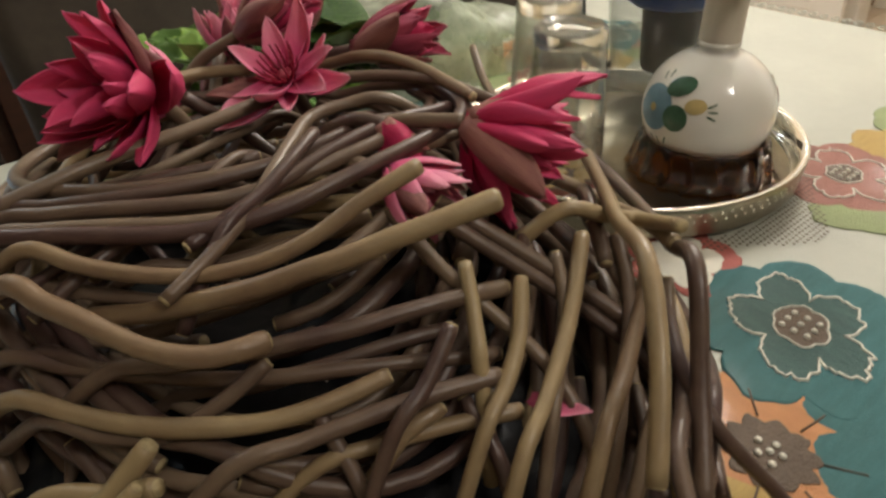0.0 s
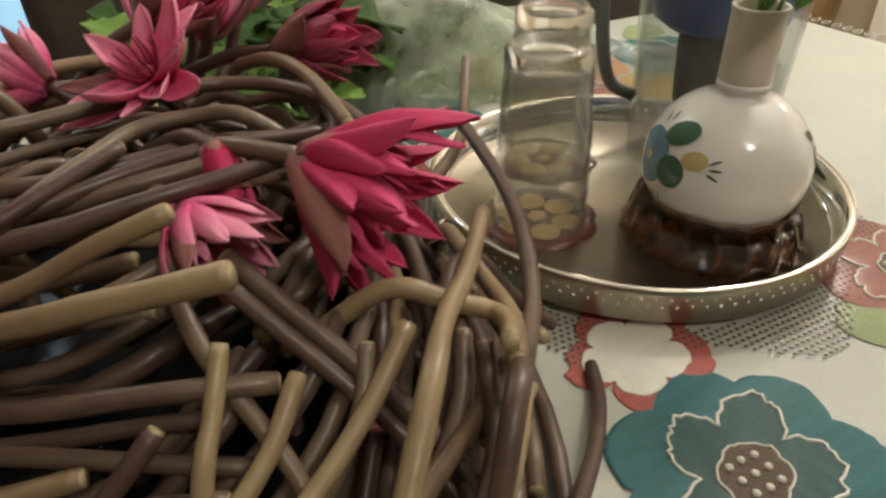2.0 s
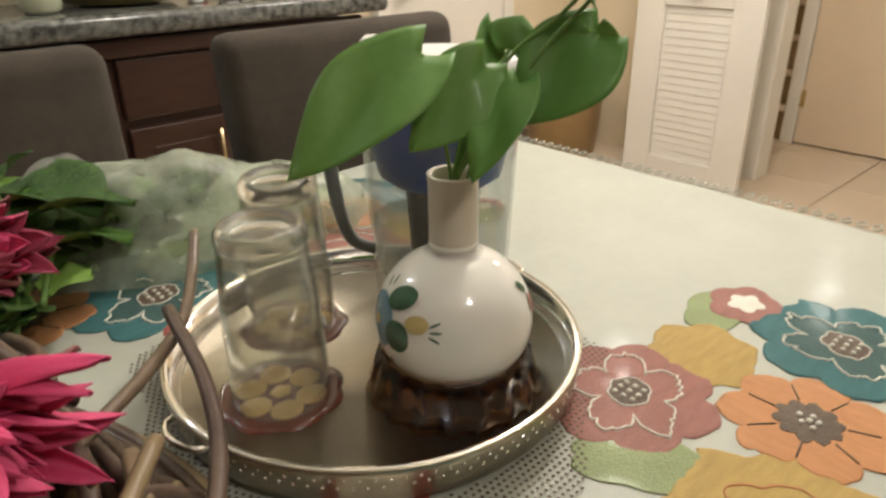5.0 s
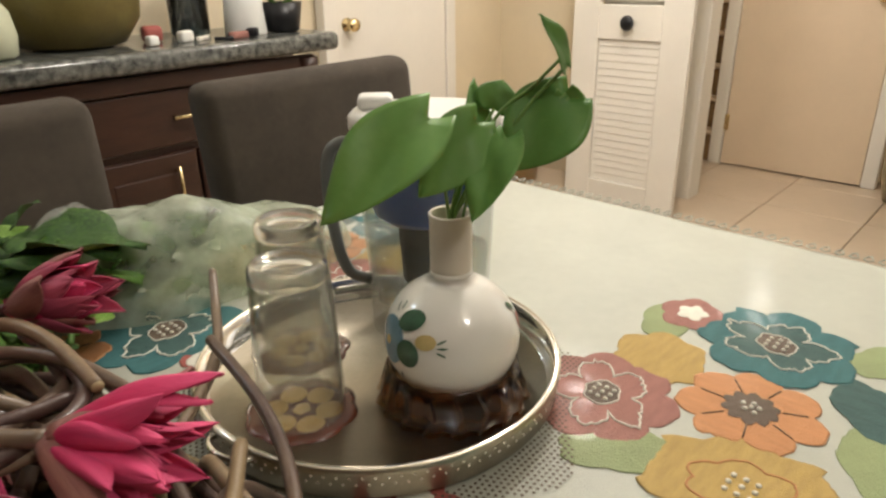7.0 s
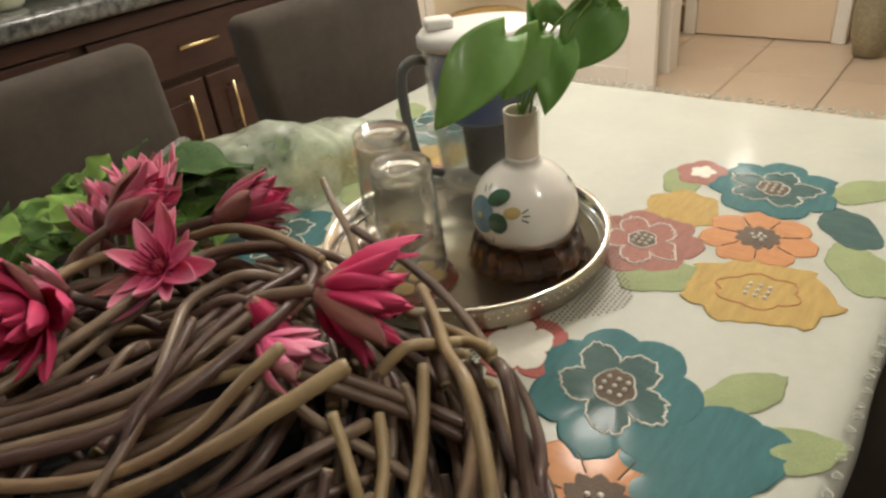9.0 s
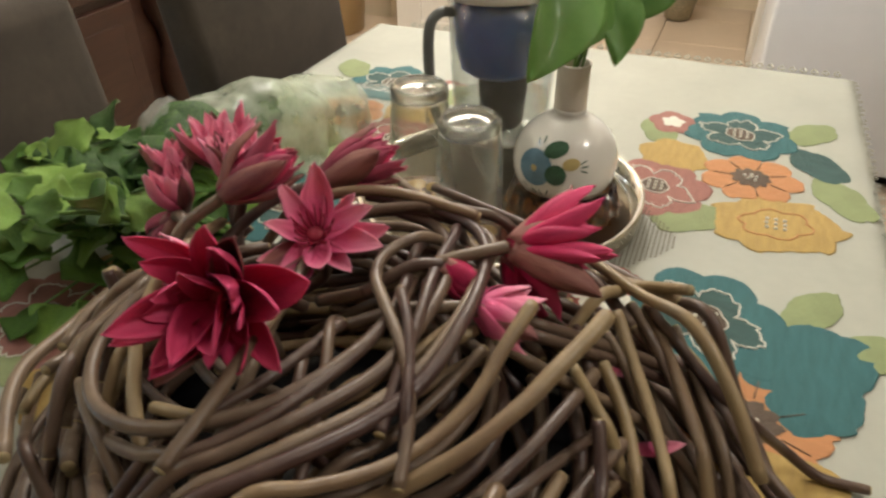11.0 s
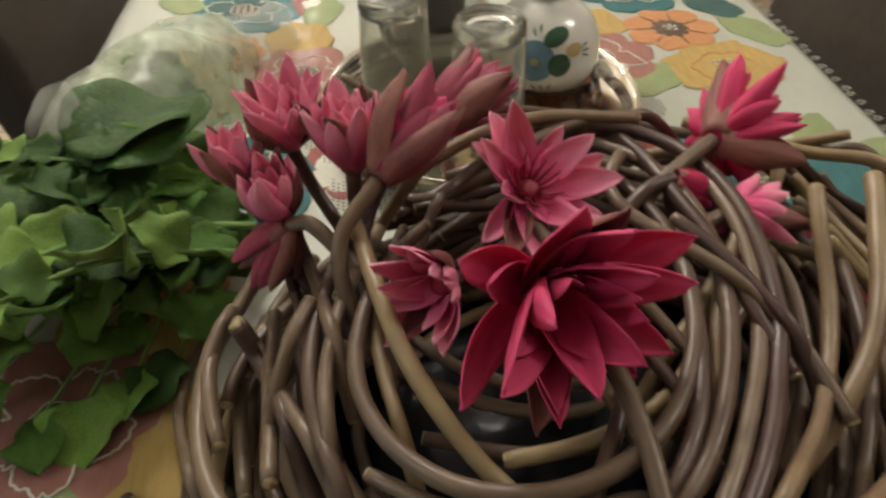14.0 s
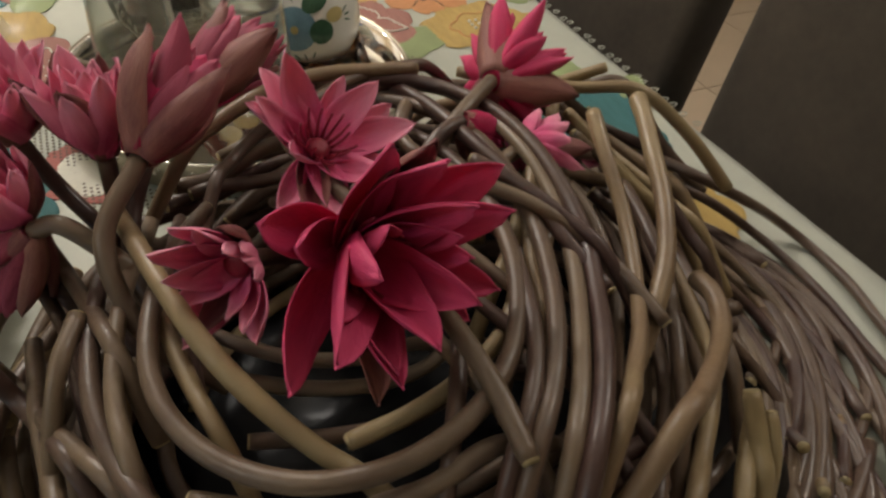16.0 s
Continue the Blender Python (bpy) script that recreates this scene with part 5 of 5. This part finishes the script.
strand((-0.291, -0.087, 0.892), (-0.322, -0.099, 0.891), (-0.351, -0.106, 0.886), (-0.380, -0.104, 0.878), (-0.411, -0.093, 0.872), (-0.441, -0.073, 0.872), (-0.468, -0.050, 0.877), (-0.493, -0.026, 0.882), (-0.515, -0.002, 0.880), (-0.542, 0.028, 0.848), r=0.0042)
strand((-0.320, -0.125, 0.928), (-0.351, -0.117, 0.916), (-0.380, -0.111, 0.903), (-0.406, -0.101, 0.895), (-0.431, -0.087, 0.892), (-0.456, -0.069, 0.895), (-0.477, -0.048, 0.900), (-0.497, -0.027, 0.908), (-0.523, 0.002, 0.878), r=0.0046, pale=True)
strand((-0.326, -0.103, 0.894), (-0.323, -0.144, 0.873), (-0.301, -0.201, 0.831), (-0.307, -0.244, 0.801), (-0.339, -0.270, 0.785), (-0.374, -0.289, 0.767), (-0.414, -0.298, 0.756), (-0.454, -0.296, 0.754), (-0.489, -0.290, 0.754), (-0.518, -0.283, 0.754), (-0.557, -0.273, 0.755), r=0.0044)
strand((-0.311, -0.121, 0.894), (-0.254, -0.196, 0.833), (-0.242, -0.243, 0.806), (-0.269, -0.270, 0.801), (-0.298, -0.302, 0.789), (-0.324, -0.338, 0.765), (-0.360, -0.353, 0.754), (-0.403, -0.349, 0.754), (-0.444, -0.340, 0.754), (-0.483, -0.331, 0.755), r=0.0044)
strand((-0.302, -0.117, 0.896), (-0.246, -0.195, 0.838), (-0.236, -0.238, 0.818), (-0.258, -0.262, 0.818), (-0.293, -0.283, 0.817), (-0.316, -0.318, 0.801), (-0.322, -0.365, 0.770), (-0.349, -0.388, 0.754), (-0.395, -0.384, 0.754), (-0.440, -0.371, 0.754), (-0.478, -0.359, 0.755), r=0.0046)
strand((-0.348, -0.189, 0.826), (-0.350, -0.217, 0.807), (-0.360, -0.239, 0.791), (-0.379, -0.259, 0.774), (-0.405, -0.273, 0.760), (-0.441, -0.273, 0.755), (-0.479, -0.265, 0.754), (-0.513, -0.254, 0.754), (-0.552, -0.241, 0.755), r=0.0042)
strand((-0.415, -0.155, 0.837), (-0.414, -0.189, 0.806), (-0.425, -0.211, 0.784), (-0.446, -0.224, 0.769), (-0.473, -0.228, 0.758), (-0.500, -0.223, 0.755), (-0.526, -0.213, 0.754), (-0.563, -0.199, 0.755), r=0.0042)
strand((-0.424, -0.128, 0.857), (-0.451, -0.127, 0.846), (-0.478, -0.118, 0.836), (-0.501, -0.098, 0.835), (-0.520, -0.073, 0.840), (-0.543, -0.042, 0.810), r=0.0044)
strand((-0.434, -0.109, 0.854), (-0.462, -0.096, 0.850), (-0.487, -0.075, 0.853), (-0.508, -0.048, 0.861), (-0.532, -0.018, 0.831), r=0.0042)
strand((-0.488, -0.135, 0.851), (-0.508, -0.131, 0.832), (-0.526, -0.126, 0.814), (-0.554, -0.118, 0.756), r=0.0055, pale=True)
strand((-0.499, -0.144, 0.841), (-0.517, -0.139, 0.821), (-0.543, -0.132, 0.761), r=0.0039, pale=True)
strand((-0.492, -0.261, 0.757), (-0.524, -0.248, 0.754), (-0.561, -0.233, 0.755), r=0.0039, pale=True)
strand((-0.289, 0.188, 0.894), (-0.295, 0.183, 0.874), (-0.329, 0.174, 0.880), (-0.371, 0.164, 0.892), (-0.408, 0.155, 0.862), r=0.0044)
strand((-0.259, 0.144, 0.885), (-0.275, 0.157, 0.875), (-0.299, 0.164, 0.877), (-0.328, 0.170, 0.882), (-0.360, 0.176, 0.882), (-0.393, 0.177, 0.881), (-0.423, 0.172, 0.878), (-0.450, 0.162, 0.876), (-0.488, 0.148, 0.844), r=0.0046)
strand((-0.250, 0.136, 0.862), (-0.284, 0.142, 0.876), (-0.315, 0.150, 0.887), (-0.345, 0.158, 0.892), (-0.375, 0.165, 0.890), (-0.402, 0.168, 0.886), (-0.429, 0.166, 0.881), (-0.468, 0.164, 0.845), r=0.0044)
strand((-0.241, 0.120, 0.850), (-0.265, 0.124, 0.861), (-0.291, 0.128, 0.872), (-0.321, 0.131, 0.879), (-0.352, 0.133, 0.881), (-0.392, 0.135, 0.851), r=0.0041)
strand((-0.343, 0.141, 0.890), (-0.374, 0.140, 0.890), (-0.404, 0.136, 0.889), (-0.431, 0.130, 0.885), (-0.470, 0.120, 0.851), r=0.0044, pale=True)
strand((-0.452, 0.081, 0.883), (-0.450, 0.052, 0.885), (-0.443, 0.021, 0.888), (-0.427, -0.008, 0.890), (-0.403, -0.030, 0.889), (-0.373, -0.057, 0.859), r=0.0042, pale=True)
strand((-0.359, 0.127, 0.876), (-0.378, 0.107, 0.874), (-0.393, 0.084, 0.871), (-0.400, 0.055, 0.867), (-0.399, 0.022, 0.862), (-0.397, -0.017, 0.826), r=0.0037)
strand((-0.381, 0.120, 0.858), (-0.398, 0.087, 0.855), (-0.407, 0.055, 0.852), (-0.408, 0.026, 0.852), (-0.402, -0.000, 0.855), (-0.395, -0.039, 0.825), r=0.0041)
strand((-0.430, 0.119, 0.874), (-0.438, 0.088, 0.870), (-0.442, 0.060, 0.868), (-0.440, 0.033, 0.869), (-0.435, 0.005, 0.872), (-0.427, -0.034, 0.842), r=0.0041)
strand((-0.484, 0.089, 0.885), (-0.488, 0.058, 0.891), (-0.485, 0.028, 0.897), (-0.481, -0.011, 0.867), r=0.0044)
strand((-0.449, 0.147, 0.877), (-0.468, 0.120, 0.881), (-0.486, 0.089, 0.886), (-0.506, 0.055, 0.856), r=0.0044)
strand((-0.342, 0.222, 0.875), (-0.328, 0.222, 0.840), (-0.346, 0.213, 0.844), (-0.376, 0.201, 0.860), (-0.403, 0.188, 0.869), (-0.429, 0.175, 0.874), (-0.464, 0.158, 0.844), r=0.0046)
strand((-0.288, 0.199, 0.865), (-0.293, 0.196, 0.845), (-0.319, 0.190, 0.852), (-0.352, 0.183, 0.866), (-0.384, 0.175, 0.874), (-0.422, 0.166, 0.844), r=0.0040)
strand((-0.217, -0.051, 0.916), (-0.217, -0.020, 0.920), (-0.219, 0.009, 0.924), (-0.224, 0.037, 0.925), (-0.230, 0.063, 0.921), (-0.237, 0.087, 0.913), (-0.244, 0.109, 0.901), (-0.255, 0.143, 0.854), r=0.0046, pale=True)
strand((-0.215, -0.036, 0.906), (-0.216, -0.006, 0.907), (-0.220, 0.027, 0.905), (-0.228, 0.060, 0.896), (-0.243, 0.083, 0.888), (-0.265, 0.097, 0.891), (-0.299, 0.118, 0.861), r=0.0043)
strand((-0.346, 0.223, 0.877), (-0.352, 0.215, 0.854), (-0.375, 0.204, 0.855), (-0.407, 0.191, 0.867), (-0.443, 0.177, 0.837), r=0.0048)
strand((-0.241, 0.279, 0.754), (-0.272, 0.292, 0.754), (-0.305, 0.294, 0.756), (-0.337, 0.287, 0.763), (-0.364, 0.276, 0.772), (-0.388, 0.266, 0.781), (-0.423, 0.252, 0.755), r=0.0044)
strand((-0.338, 0.229, 0.821), (-0.342, 0.248, 0.797), (-0.360, 0.257, 0.788), (-0.386, 0.251, 0.795), (-0.424, 0.242, 0.765), r=0.0042)
strand((-0.290, -0.172, 0.865), (-0.309, -0.190, 0.848), (-0.331, -0.203, 0.835), (-0.354, -0.212, 0.824), (-0.388, -0.224, 0.779), r=0.0044, pale=True)
strand((-0.239, -0.171, 0.871), (-0.264, -0.189, 0.853), (-0.293, -0.207, 0.840), (-0.322, -0.222, 0.830), (-0.348, -0.233, 0.820), (-0.383, -0.249, 0.777), r=0.0046, pale=True)
strand((-0.197, -0.189, 0.846), (-0.220, -0.205, 0.842), (-0.246, -0.220, 0.836), (-0.275, -0.235, 0.828), (-0.305, -0.249, 0.821), (-0.340, -0.265, 0.783), r=0.0048, pale=True)
strand((-0.212, -0.214, 0.848), (-0.231, -0.232, 0.829), (-0.259, -0.249, 0.817), (-0.291, -0.264, 0.810), (-0.326, -0.281, 0.772), r=0.0044)
strand((-0.272, -0.272, 0.812), (-0.248, -0.257, 0.819), (-0.227, -0.238, 0.827), (-0.209, -0.218, 0.830), (-0.192, -0.197, 0.827), (-0.166, -0.166, 0.793), r=0.0046, pale=True)
strand((-0.097, -0.136, 0.754), (-0.113, -0.164, 0.756), (-0.142, -0.197, 0.765), (-0.177, -0.228, 0.780), (-0.208, -0.251, 0.794), (-0.240, -0.270, 0.806), (-0.272, -0.290, 0.776), r=0.0048)
strand((-0.218, -0.160, 0.866), (-0.224, -0.186, 0.845), (-0.232, -0.212, 0.827), (-0.243, -0.237, 0.813), (-0.259, -0.269, 0.765), r=0.0040)
strand((-0.347, -0.180, 0.869), (-0.372, -0.189, 0.851), (-0.397, -0.194, 0.837), (-0.431, -0.202, 0.787), r=0.0042)
strand((-0.257, -0.167, 0.864), (-0.269, -0.186, 0.847), (-0.290, -0.204, 0.832), (-0.316, -0.223, 0.820), (-0.346, -0.244, 0.777), r=0.0040)
strand((-0.216, -0.219, 0.889), (-0.201, -0.195, 0.874), (-0.199, -0.177, 0.868), (-0.217, -0.168, 0.874), (-0.241, -0.155, 0.881), (-0.275, -0.136, 0.851), r=0.0048, pale=True)
strand((-0.320, -0.086, 0.892), (-0.349, -0.063, 0.890), (-0.375, -0.042, 0.886), (-0.393, -0.021, 0.878), (-0.418, 0.008, 0.837), r=0.0046, pale=True)
strand((-0.331, -0.100, 0.886), (-0.360, -0.078, 0.881), (-0.386, -0.057, 0.876), (-0.406, -0.038, 0.868), (-0.433, -0.011, 0.826), r=0.0044, pale=True)
strand((-0.298, -0.168, 0.861), (-0.328, -0.162, 0.866), (-0.356, -0.154, 0.867), (-0.383, -0.145, 0.866), (-0.409, -0.134, 0.866), (-0.435, -0.120, 0.863), (-0.461, -0.103, 0.861), (-0.487, -0.085, 0.860), (-0.520, -0.063, 0.829), r=0.0048)
strand((-0.378, -0.166, 0.845), (-0.410, -0.158, 0.841), (-0.437, -0.148, 0.840), (-0.461, -0.134, 0.842), (-0.485, -0.112, 0.842), (-0.507, -0.086, 0.845), (-0.528, -0.060, 0.850), (-0.553, -0.029, 0.820), r=0.0050, pale=True)
strand((-0.317, -0.183, 0.834), (-0.356, -0.166, 0.841), (-0.391, -0.149, 0.846), (-0.422, -0.132, 0.848), (-0.450, -0.110, 0.849), (-0.476, -0.086, 0.852), (-0.500, -0.062, 0.855), (-0.524, -0.038, 0.860), (-0.551, -0.009, 0.830), r=0.0044)
strand((-0.330, -0.197, 0.836), (-0.361, -0.186, 0.837), (-0.395, -0.175, 0.836), (-0.429, -0.165, 0.834), (-0.461, -0.155, 0.832), (-0.499, -0.143, 0.800), r=0.0050)
strand((-0.492, -0.143, 0.833), (-0.512, -0.122, 0.824), (-0.535, -0.099, 0.818), (-0.563, -0.072, 0.779), r=0.0052, pale=True)
strand((-0.363, -0.189, 0.830), (-0.389, -0.187, 0.822), (-0.428, -0.184, 0.782), r=0.0046, pale=True)
strand((-0.326, -0.209, 0.817), (-0.360, -0.194, 0.819), (-0.393, -0.181, 0.819), (-0.426, -0.170, 0.818), (-0.464, -0.158, 0.787), r=0.0044, pale=True)
strand((-0.337, -0.108, 0.871), (-0.369, -0.091, 0.864), (-0.404, -0.078, 0.857), (-0.439, -0.067, 0.854), (-0.470, -0.055, 0.853), (-0.497, -0.039, 0.855), (-0.523, -0.017, 0.857), (-0.553, 0.009, 0.827), r=0.0042)
strand((-0.313, -0.155, 0.836), (-0.352, -0.144, 0.839), (-0.390, -0.131, 0.837), (-0.428, -0.112, 0.831), (-0.463, -0.089, 0.829), (-0.497, -0.068, 0.796), r=0.0042)
strand((-0.502, 0.024, 0.910), (-0.471, 0.023, 0.915), (-0.440, 0.025, 0.918), (-0.407, 0.029, 0.918), (-0.369, 0.033, 0.918), (-0.328, 0.042, 0.918), (-0.290, 0.051, 0.916), (-0.260, 0.051, 0.914), (-0.236, 0.028, 0.916), (-0.219, -0.009, 0.918), (-0.209, -0.042, 0.914), (-0.203, -0.069, 0.906), (-0.195, -0.106, 0.864), r=0.0046)
strand((-0.453, -0.090, 0.889), (-0.422, -0.082, 0.899), (-0.394, -0.070, 0.908), (-0.370, -0.053, 0.915), (-0.346, -0.032, 0.918), (-0.321, -0.012, 0.920), (-0.293, -0.008, 0.920), (-0.265, -0.023, 0.920), (-0.229, -0.041, 0.889), r=0.0042)
strand((-0.430, -0.068, 0.899), (-0.400, -0.063, 0.905), (-0.368, -0.059, 0.911), (-0.336, -0.054, 0.915), (-0.305, -0.048, 0.916), (-0.275, -0.044, 0.915), (-0.247, -0.041, 0.911), (-0.220, -0.035, 0.903), (-0.182, -0.027, 0.862), r=0.0044)
strand((-0.511, 0.012, 0.887), (-0.482, 0.015, 0.894), (-0.447, 0.022, 0.897), (-0.407, 0.033, 0.898), (-0.369, 0.044, 0.898), (-0.335, 0.052, 0.898), (-0.306, 0.057, 0.898), (-0.266, 0.065, 0.868), r=0.0039)
strand((-0.506, -0.046, 0.880), (-0.472, -0.039, 0.892), (-0.436, -0.029, 0.899), (-0.399, -0.015, 0.903), (-0.363, 0.002, 0.904), (-0.327, 0.019, 0.874), r=0.0039)
strand((-0.515, -0.024, 0.882), (-0.487, -0.024, 0.889), (-0.457, -0.019, 0.894), (-0.423, -0.007, 0.896), (-0.390, 0.007, 0.896), (-0.353, 0.022, 0.866), r=0.0037)
strand((-0.215, -0.178, 0.863), (-0.226, -0.197, 0.845), (-0.246, -0.216, 0.832), (-0.274, -0.234, 0.823), (-0.301, -0.252, 0.814), (-0.334, -0.273, 0.774), r=0.0046)
strand((-0.211, -0.190, 0.863), (-0.223, -0.222, 0.838), (-0.247, -0.251, 0.828), (-0.255, -0.282, 0.810), (-0.237, -0.314, 0.773), (-0.236, -0.344, 0.754), (-0.236, -0.378, 0.755), r=0.0044)
strand((-0.316, -0.155, 0.879), (-0.326, -0.173, 0.861), (-0.337, -0.190, 0.843), (-0.353, -0.216, 0.787), r=0.0044, pale=True)
strand((-0.331, -0.036, 0.922), (-0.355, -0.052, 0.919), (-0.383, -0.066, 0.913), (-0.413, -0.077, 0.905), (-0.450, -0.090, 0.866), r=0.0039)
strand((-0.333, -0.078, 0.908), (-0.356, -0.063, 0.900), (-0.380, -0.050, 0.897), (-0.406, -0.038, 0.897), (-0.433, -0.026, 0.899), (-0.470, -0.011, 0.869), r=0.0046, pale=True)
strand((-0.338, -0.099, 0.895), (-0.366, -0.088, 0.888), (-0.395, -0.077, 0.884), (-0.423, -0.065, 0.882), (-0.452, -0.048, 0.884), (-0.487, -0.029, 0.854), r=0.0044)
strand((-0.355, -0.003, 0.902), (-0.390, 0.006, 0.902), (-0.423, 0.016, 0.902), (-0.452, 0.030, 0.901), (-0.481, 0.047, 0.897), (-0.515, 0.067, 0.863), r=0.0042)
strand((-0.380, 0.317, 0.754), (-0.409, 0.293, 0.757), (-0.436, 0.259, 0.776), (-0.463, 0.214, 0.809), (-0.486, 0.174, 0.837), (-0.503, 0.144, 0.807), r=0.0046)
strand((-0.400, 0.316, 0.754), (-0.430, 0.299, 0.755), (-0.457, 0.281, 0.757), (-0.482, 0.259, 0.761), (-0.512, 0.234, 0.755), r=0.0044)
strand((-0.341, 0.178, 0.888), (-0.371, 0.191, 0.881), (-0.407, 0.206, 0.843), r=0.0046)
strand((-0.101, 0.038, 0.862), (-0.115, -0.044, 0.854), (-0.136, -0.107, 0.850), (-0.169, -0.166, 0.855), (-0.200, -0.206, 0.864), (-0.224, -0.236, 0.875), (-0.255, -0.268, 0.828), (-0.288, -0.298, 0.794), r=0.0050)
strand((-0.167, -0.112, 0.877), (-0.200, -0.155, 0.878), (-0.228, -0.187, 0.883), (-0.253, -0.224, 0.888), (-0.283, -0.258, 0.861), (-0.317, -0.287, 0.823), r=0.0050, pale=True)
strand((-0.208, -0.213, 0.871), (-0.191, -0.181, 0.864), (-0.183, -0.147, 0.858), (-0.181, -0.122, 0.858), (-0.172, -0.078, 0.848), (-0.159, -0.035, 0.806), r=0.0050, pale=True)
strand((-0.109, -0.107, 0.771), (-0.136, -0.098, 0.800), (-0.172, -0.117, 0.850), (-0.205, -0.147, 0.870), (-0.231, -0.184, 0.853), r=0.0049)
strand((-0.025, 0.165, 0.858), (-0.048, 0.125, 0.842), (-0.085, 0.062, 0.836), (-0.135, 0.002, 0.842), (-0.195, -0.055, 0.850), (-0.25, -0.09, 0.84), r=0.0046)


# flowers
lily((-0.394, 0.058, 0.938), (-0.8, -0.22, 0.36), 50, 1.14, sepals=2, seed=1, rows=3, label="wide open crimson water lily lying on the coiled stems", stem=[(-0.378, 0.055, 0.915), (-0.368, 0.05, 0.88), (-0.36, 0.05, 0.84)])
lily((-0.302, 0.046, 0.925), (-0.4, -0.15, 0.7), 64, 0.9, True, 2, 1, seed=2, label="loose half-open pink water lily in the heap", stem=[(-0.28, 0.06, 0.87), (-0.29, 0.1, 0.84)])
lily((-0.257, -0.088, 0.922), (0.6, -0.72, -0.38), 34, 1.3, False, 4, 3, turn=75, seed=3, slim=0.62, label="half-open crimson water lily with brown sepals drooping over the stems", stem=[(-0.285, -0.05, 0.918), (-0.31, -0.01, 0.90), (-0.32, 0.04, 0.88)])
lily((-0.295, 0.133, 0.938), (0.52, -0.5, 0.36), 12, 1.12, False, 3, 4, seed=4, dusk=True, label="closed dark crimson water lily with brown sepals", stem=[(-0.325, 0.158, 0.915), (-0.36, 0.15, 0.88), (-0.38, 0.12, 0.85)])
lily((-0.214, 0.098, 0.915), (0.47, -0.66, 0.26), 15, 1.22, False, 4, 4, seed=5, dusk=True, label="closed dark crimson water lily with brown sepals", stem=[(-0.25, 0.13, 0.905), (-0.30, 0.15, 0.88), (-0.34, 0.14, 0.85)])
lily((-0.276, 0.198, 0.900), (-0.1, 0.02, 0.95), 12, 0.78, True, 2, 4, seed=6, label="small closed pink water lily bud", stem=[(-0.282, 0.195, 0.87), (-0.30, 0.175, 0.84), (-0.34, 0.15, 0.82)])
lily((-0.222, 0.192, 0.915), (0.05, 0.1, 0.9), 30, 0.9, True, 3, 3, seed=7, label="half-open pink water lily behind the closed ones", stem=[(-0.235, 0.18, 0.89), (-0.27, 0.15, 0.85)])
lily((-0.252, 0.150, 0.915), (0.15, 0.05, 0.9), 22, 0.95, True, 3, 4, seed=12, label="half-open pink water lily with brown sepals", stem=[(-0.265, 0.15, 0.89), (-0.3, 0.14, 0.85)])
lily((-0.250, 0.224, 0.908), (0.2, 0.15, 0.85), 20, 0.72, True, 2, 3, seed=13, label="small purplish pink water lily beside the bud", stem=[(-0.262, 0.21, 0.88), (-0.3, 0.18, 0.84)])
lily((-0.292, 0.190, 0.905), (0.05, 0.45, -0.75), 12, 0.8, False, 1, 5, seed=14, dusk=True, label="wilted mauve water lily hanging below the bud", stem=[(-0.30, 0.175, 0.91), (-0.32, 0.15, 0.89)])
lily((-0.312, -0.082, 0.906), (0.3, -0.7, -0.3), 26, 0.85, True, 3, 2, seed=8, label="small pink water lily with brown sepals among the stems", stem=[(-0.33, -0.04, 0.905), (-0.345, 0.0, 0.89)])
lily((-0.290, -0.050, 0.918), (0.1, -0.55, -0.5), 4, 0.62, False, 1, 4, seed=15, label="small closed water lily bud in brown sepals", stem=[(-0.30, -0.03, 0.918), (-0.32, 0.0, 0.9)])
lily((-0.360, 0.100, 0.915), (-0.5, 0.45, 0.3), 30, 0.7, True, 2, 2, seed=9, label="small pink water lily half hidden under the open one", stem=[(-0.335, 0.085, 0.89), (-0.31, 0.06, 0.86)])


def fallen_petal(x, y, z, rx, ry, rz, s=0.7):
    p = part("fallen_petal", PETAL_PINK, M_PETAL_PINK, None)
    p.matrix_basis = pose(x, y, z, rx, ry, rz) @ Matrix.Diagonal((s, s, s, 1))
    tagged(p, "loose pink water lily petal lying among the stems", "petal", "loose petals")


fallen_petal(-0.237, -0.175, 0.822, -60, 20, 120, 0.7)
fallen_petal(-0.315, -0.205, 0.815, -75, 0, 200, 0.6)
strand((-0.436, 0.372, 0.762), (-0.45, 0.345, 0.758), (-0.475, 0.30, 0.757), r=0.0052)
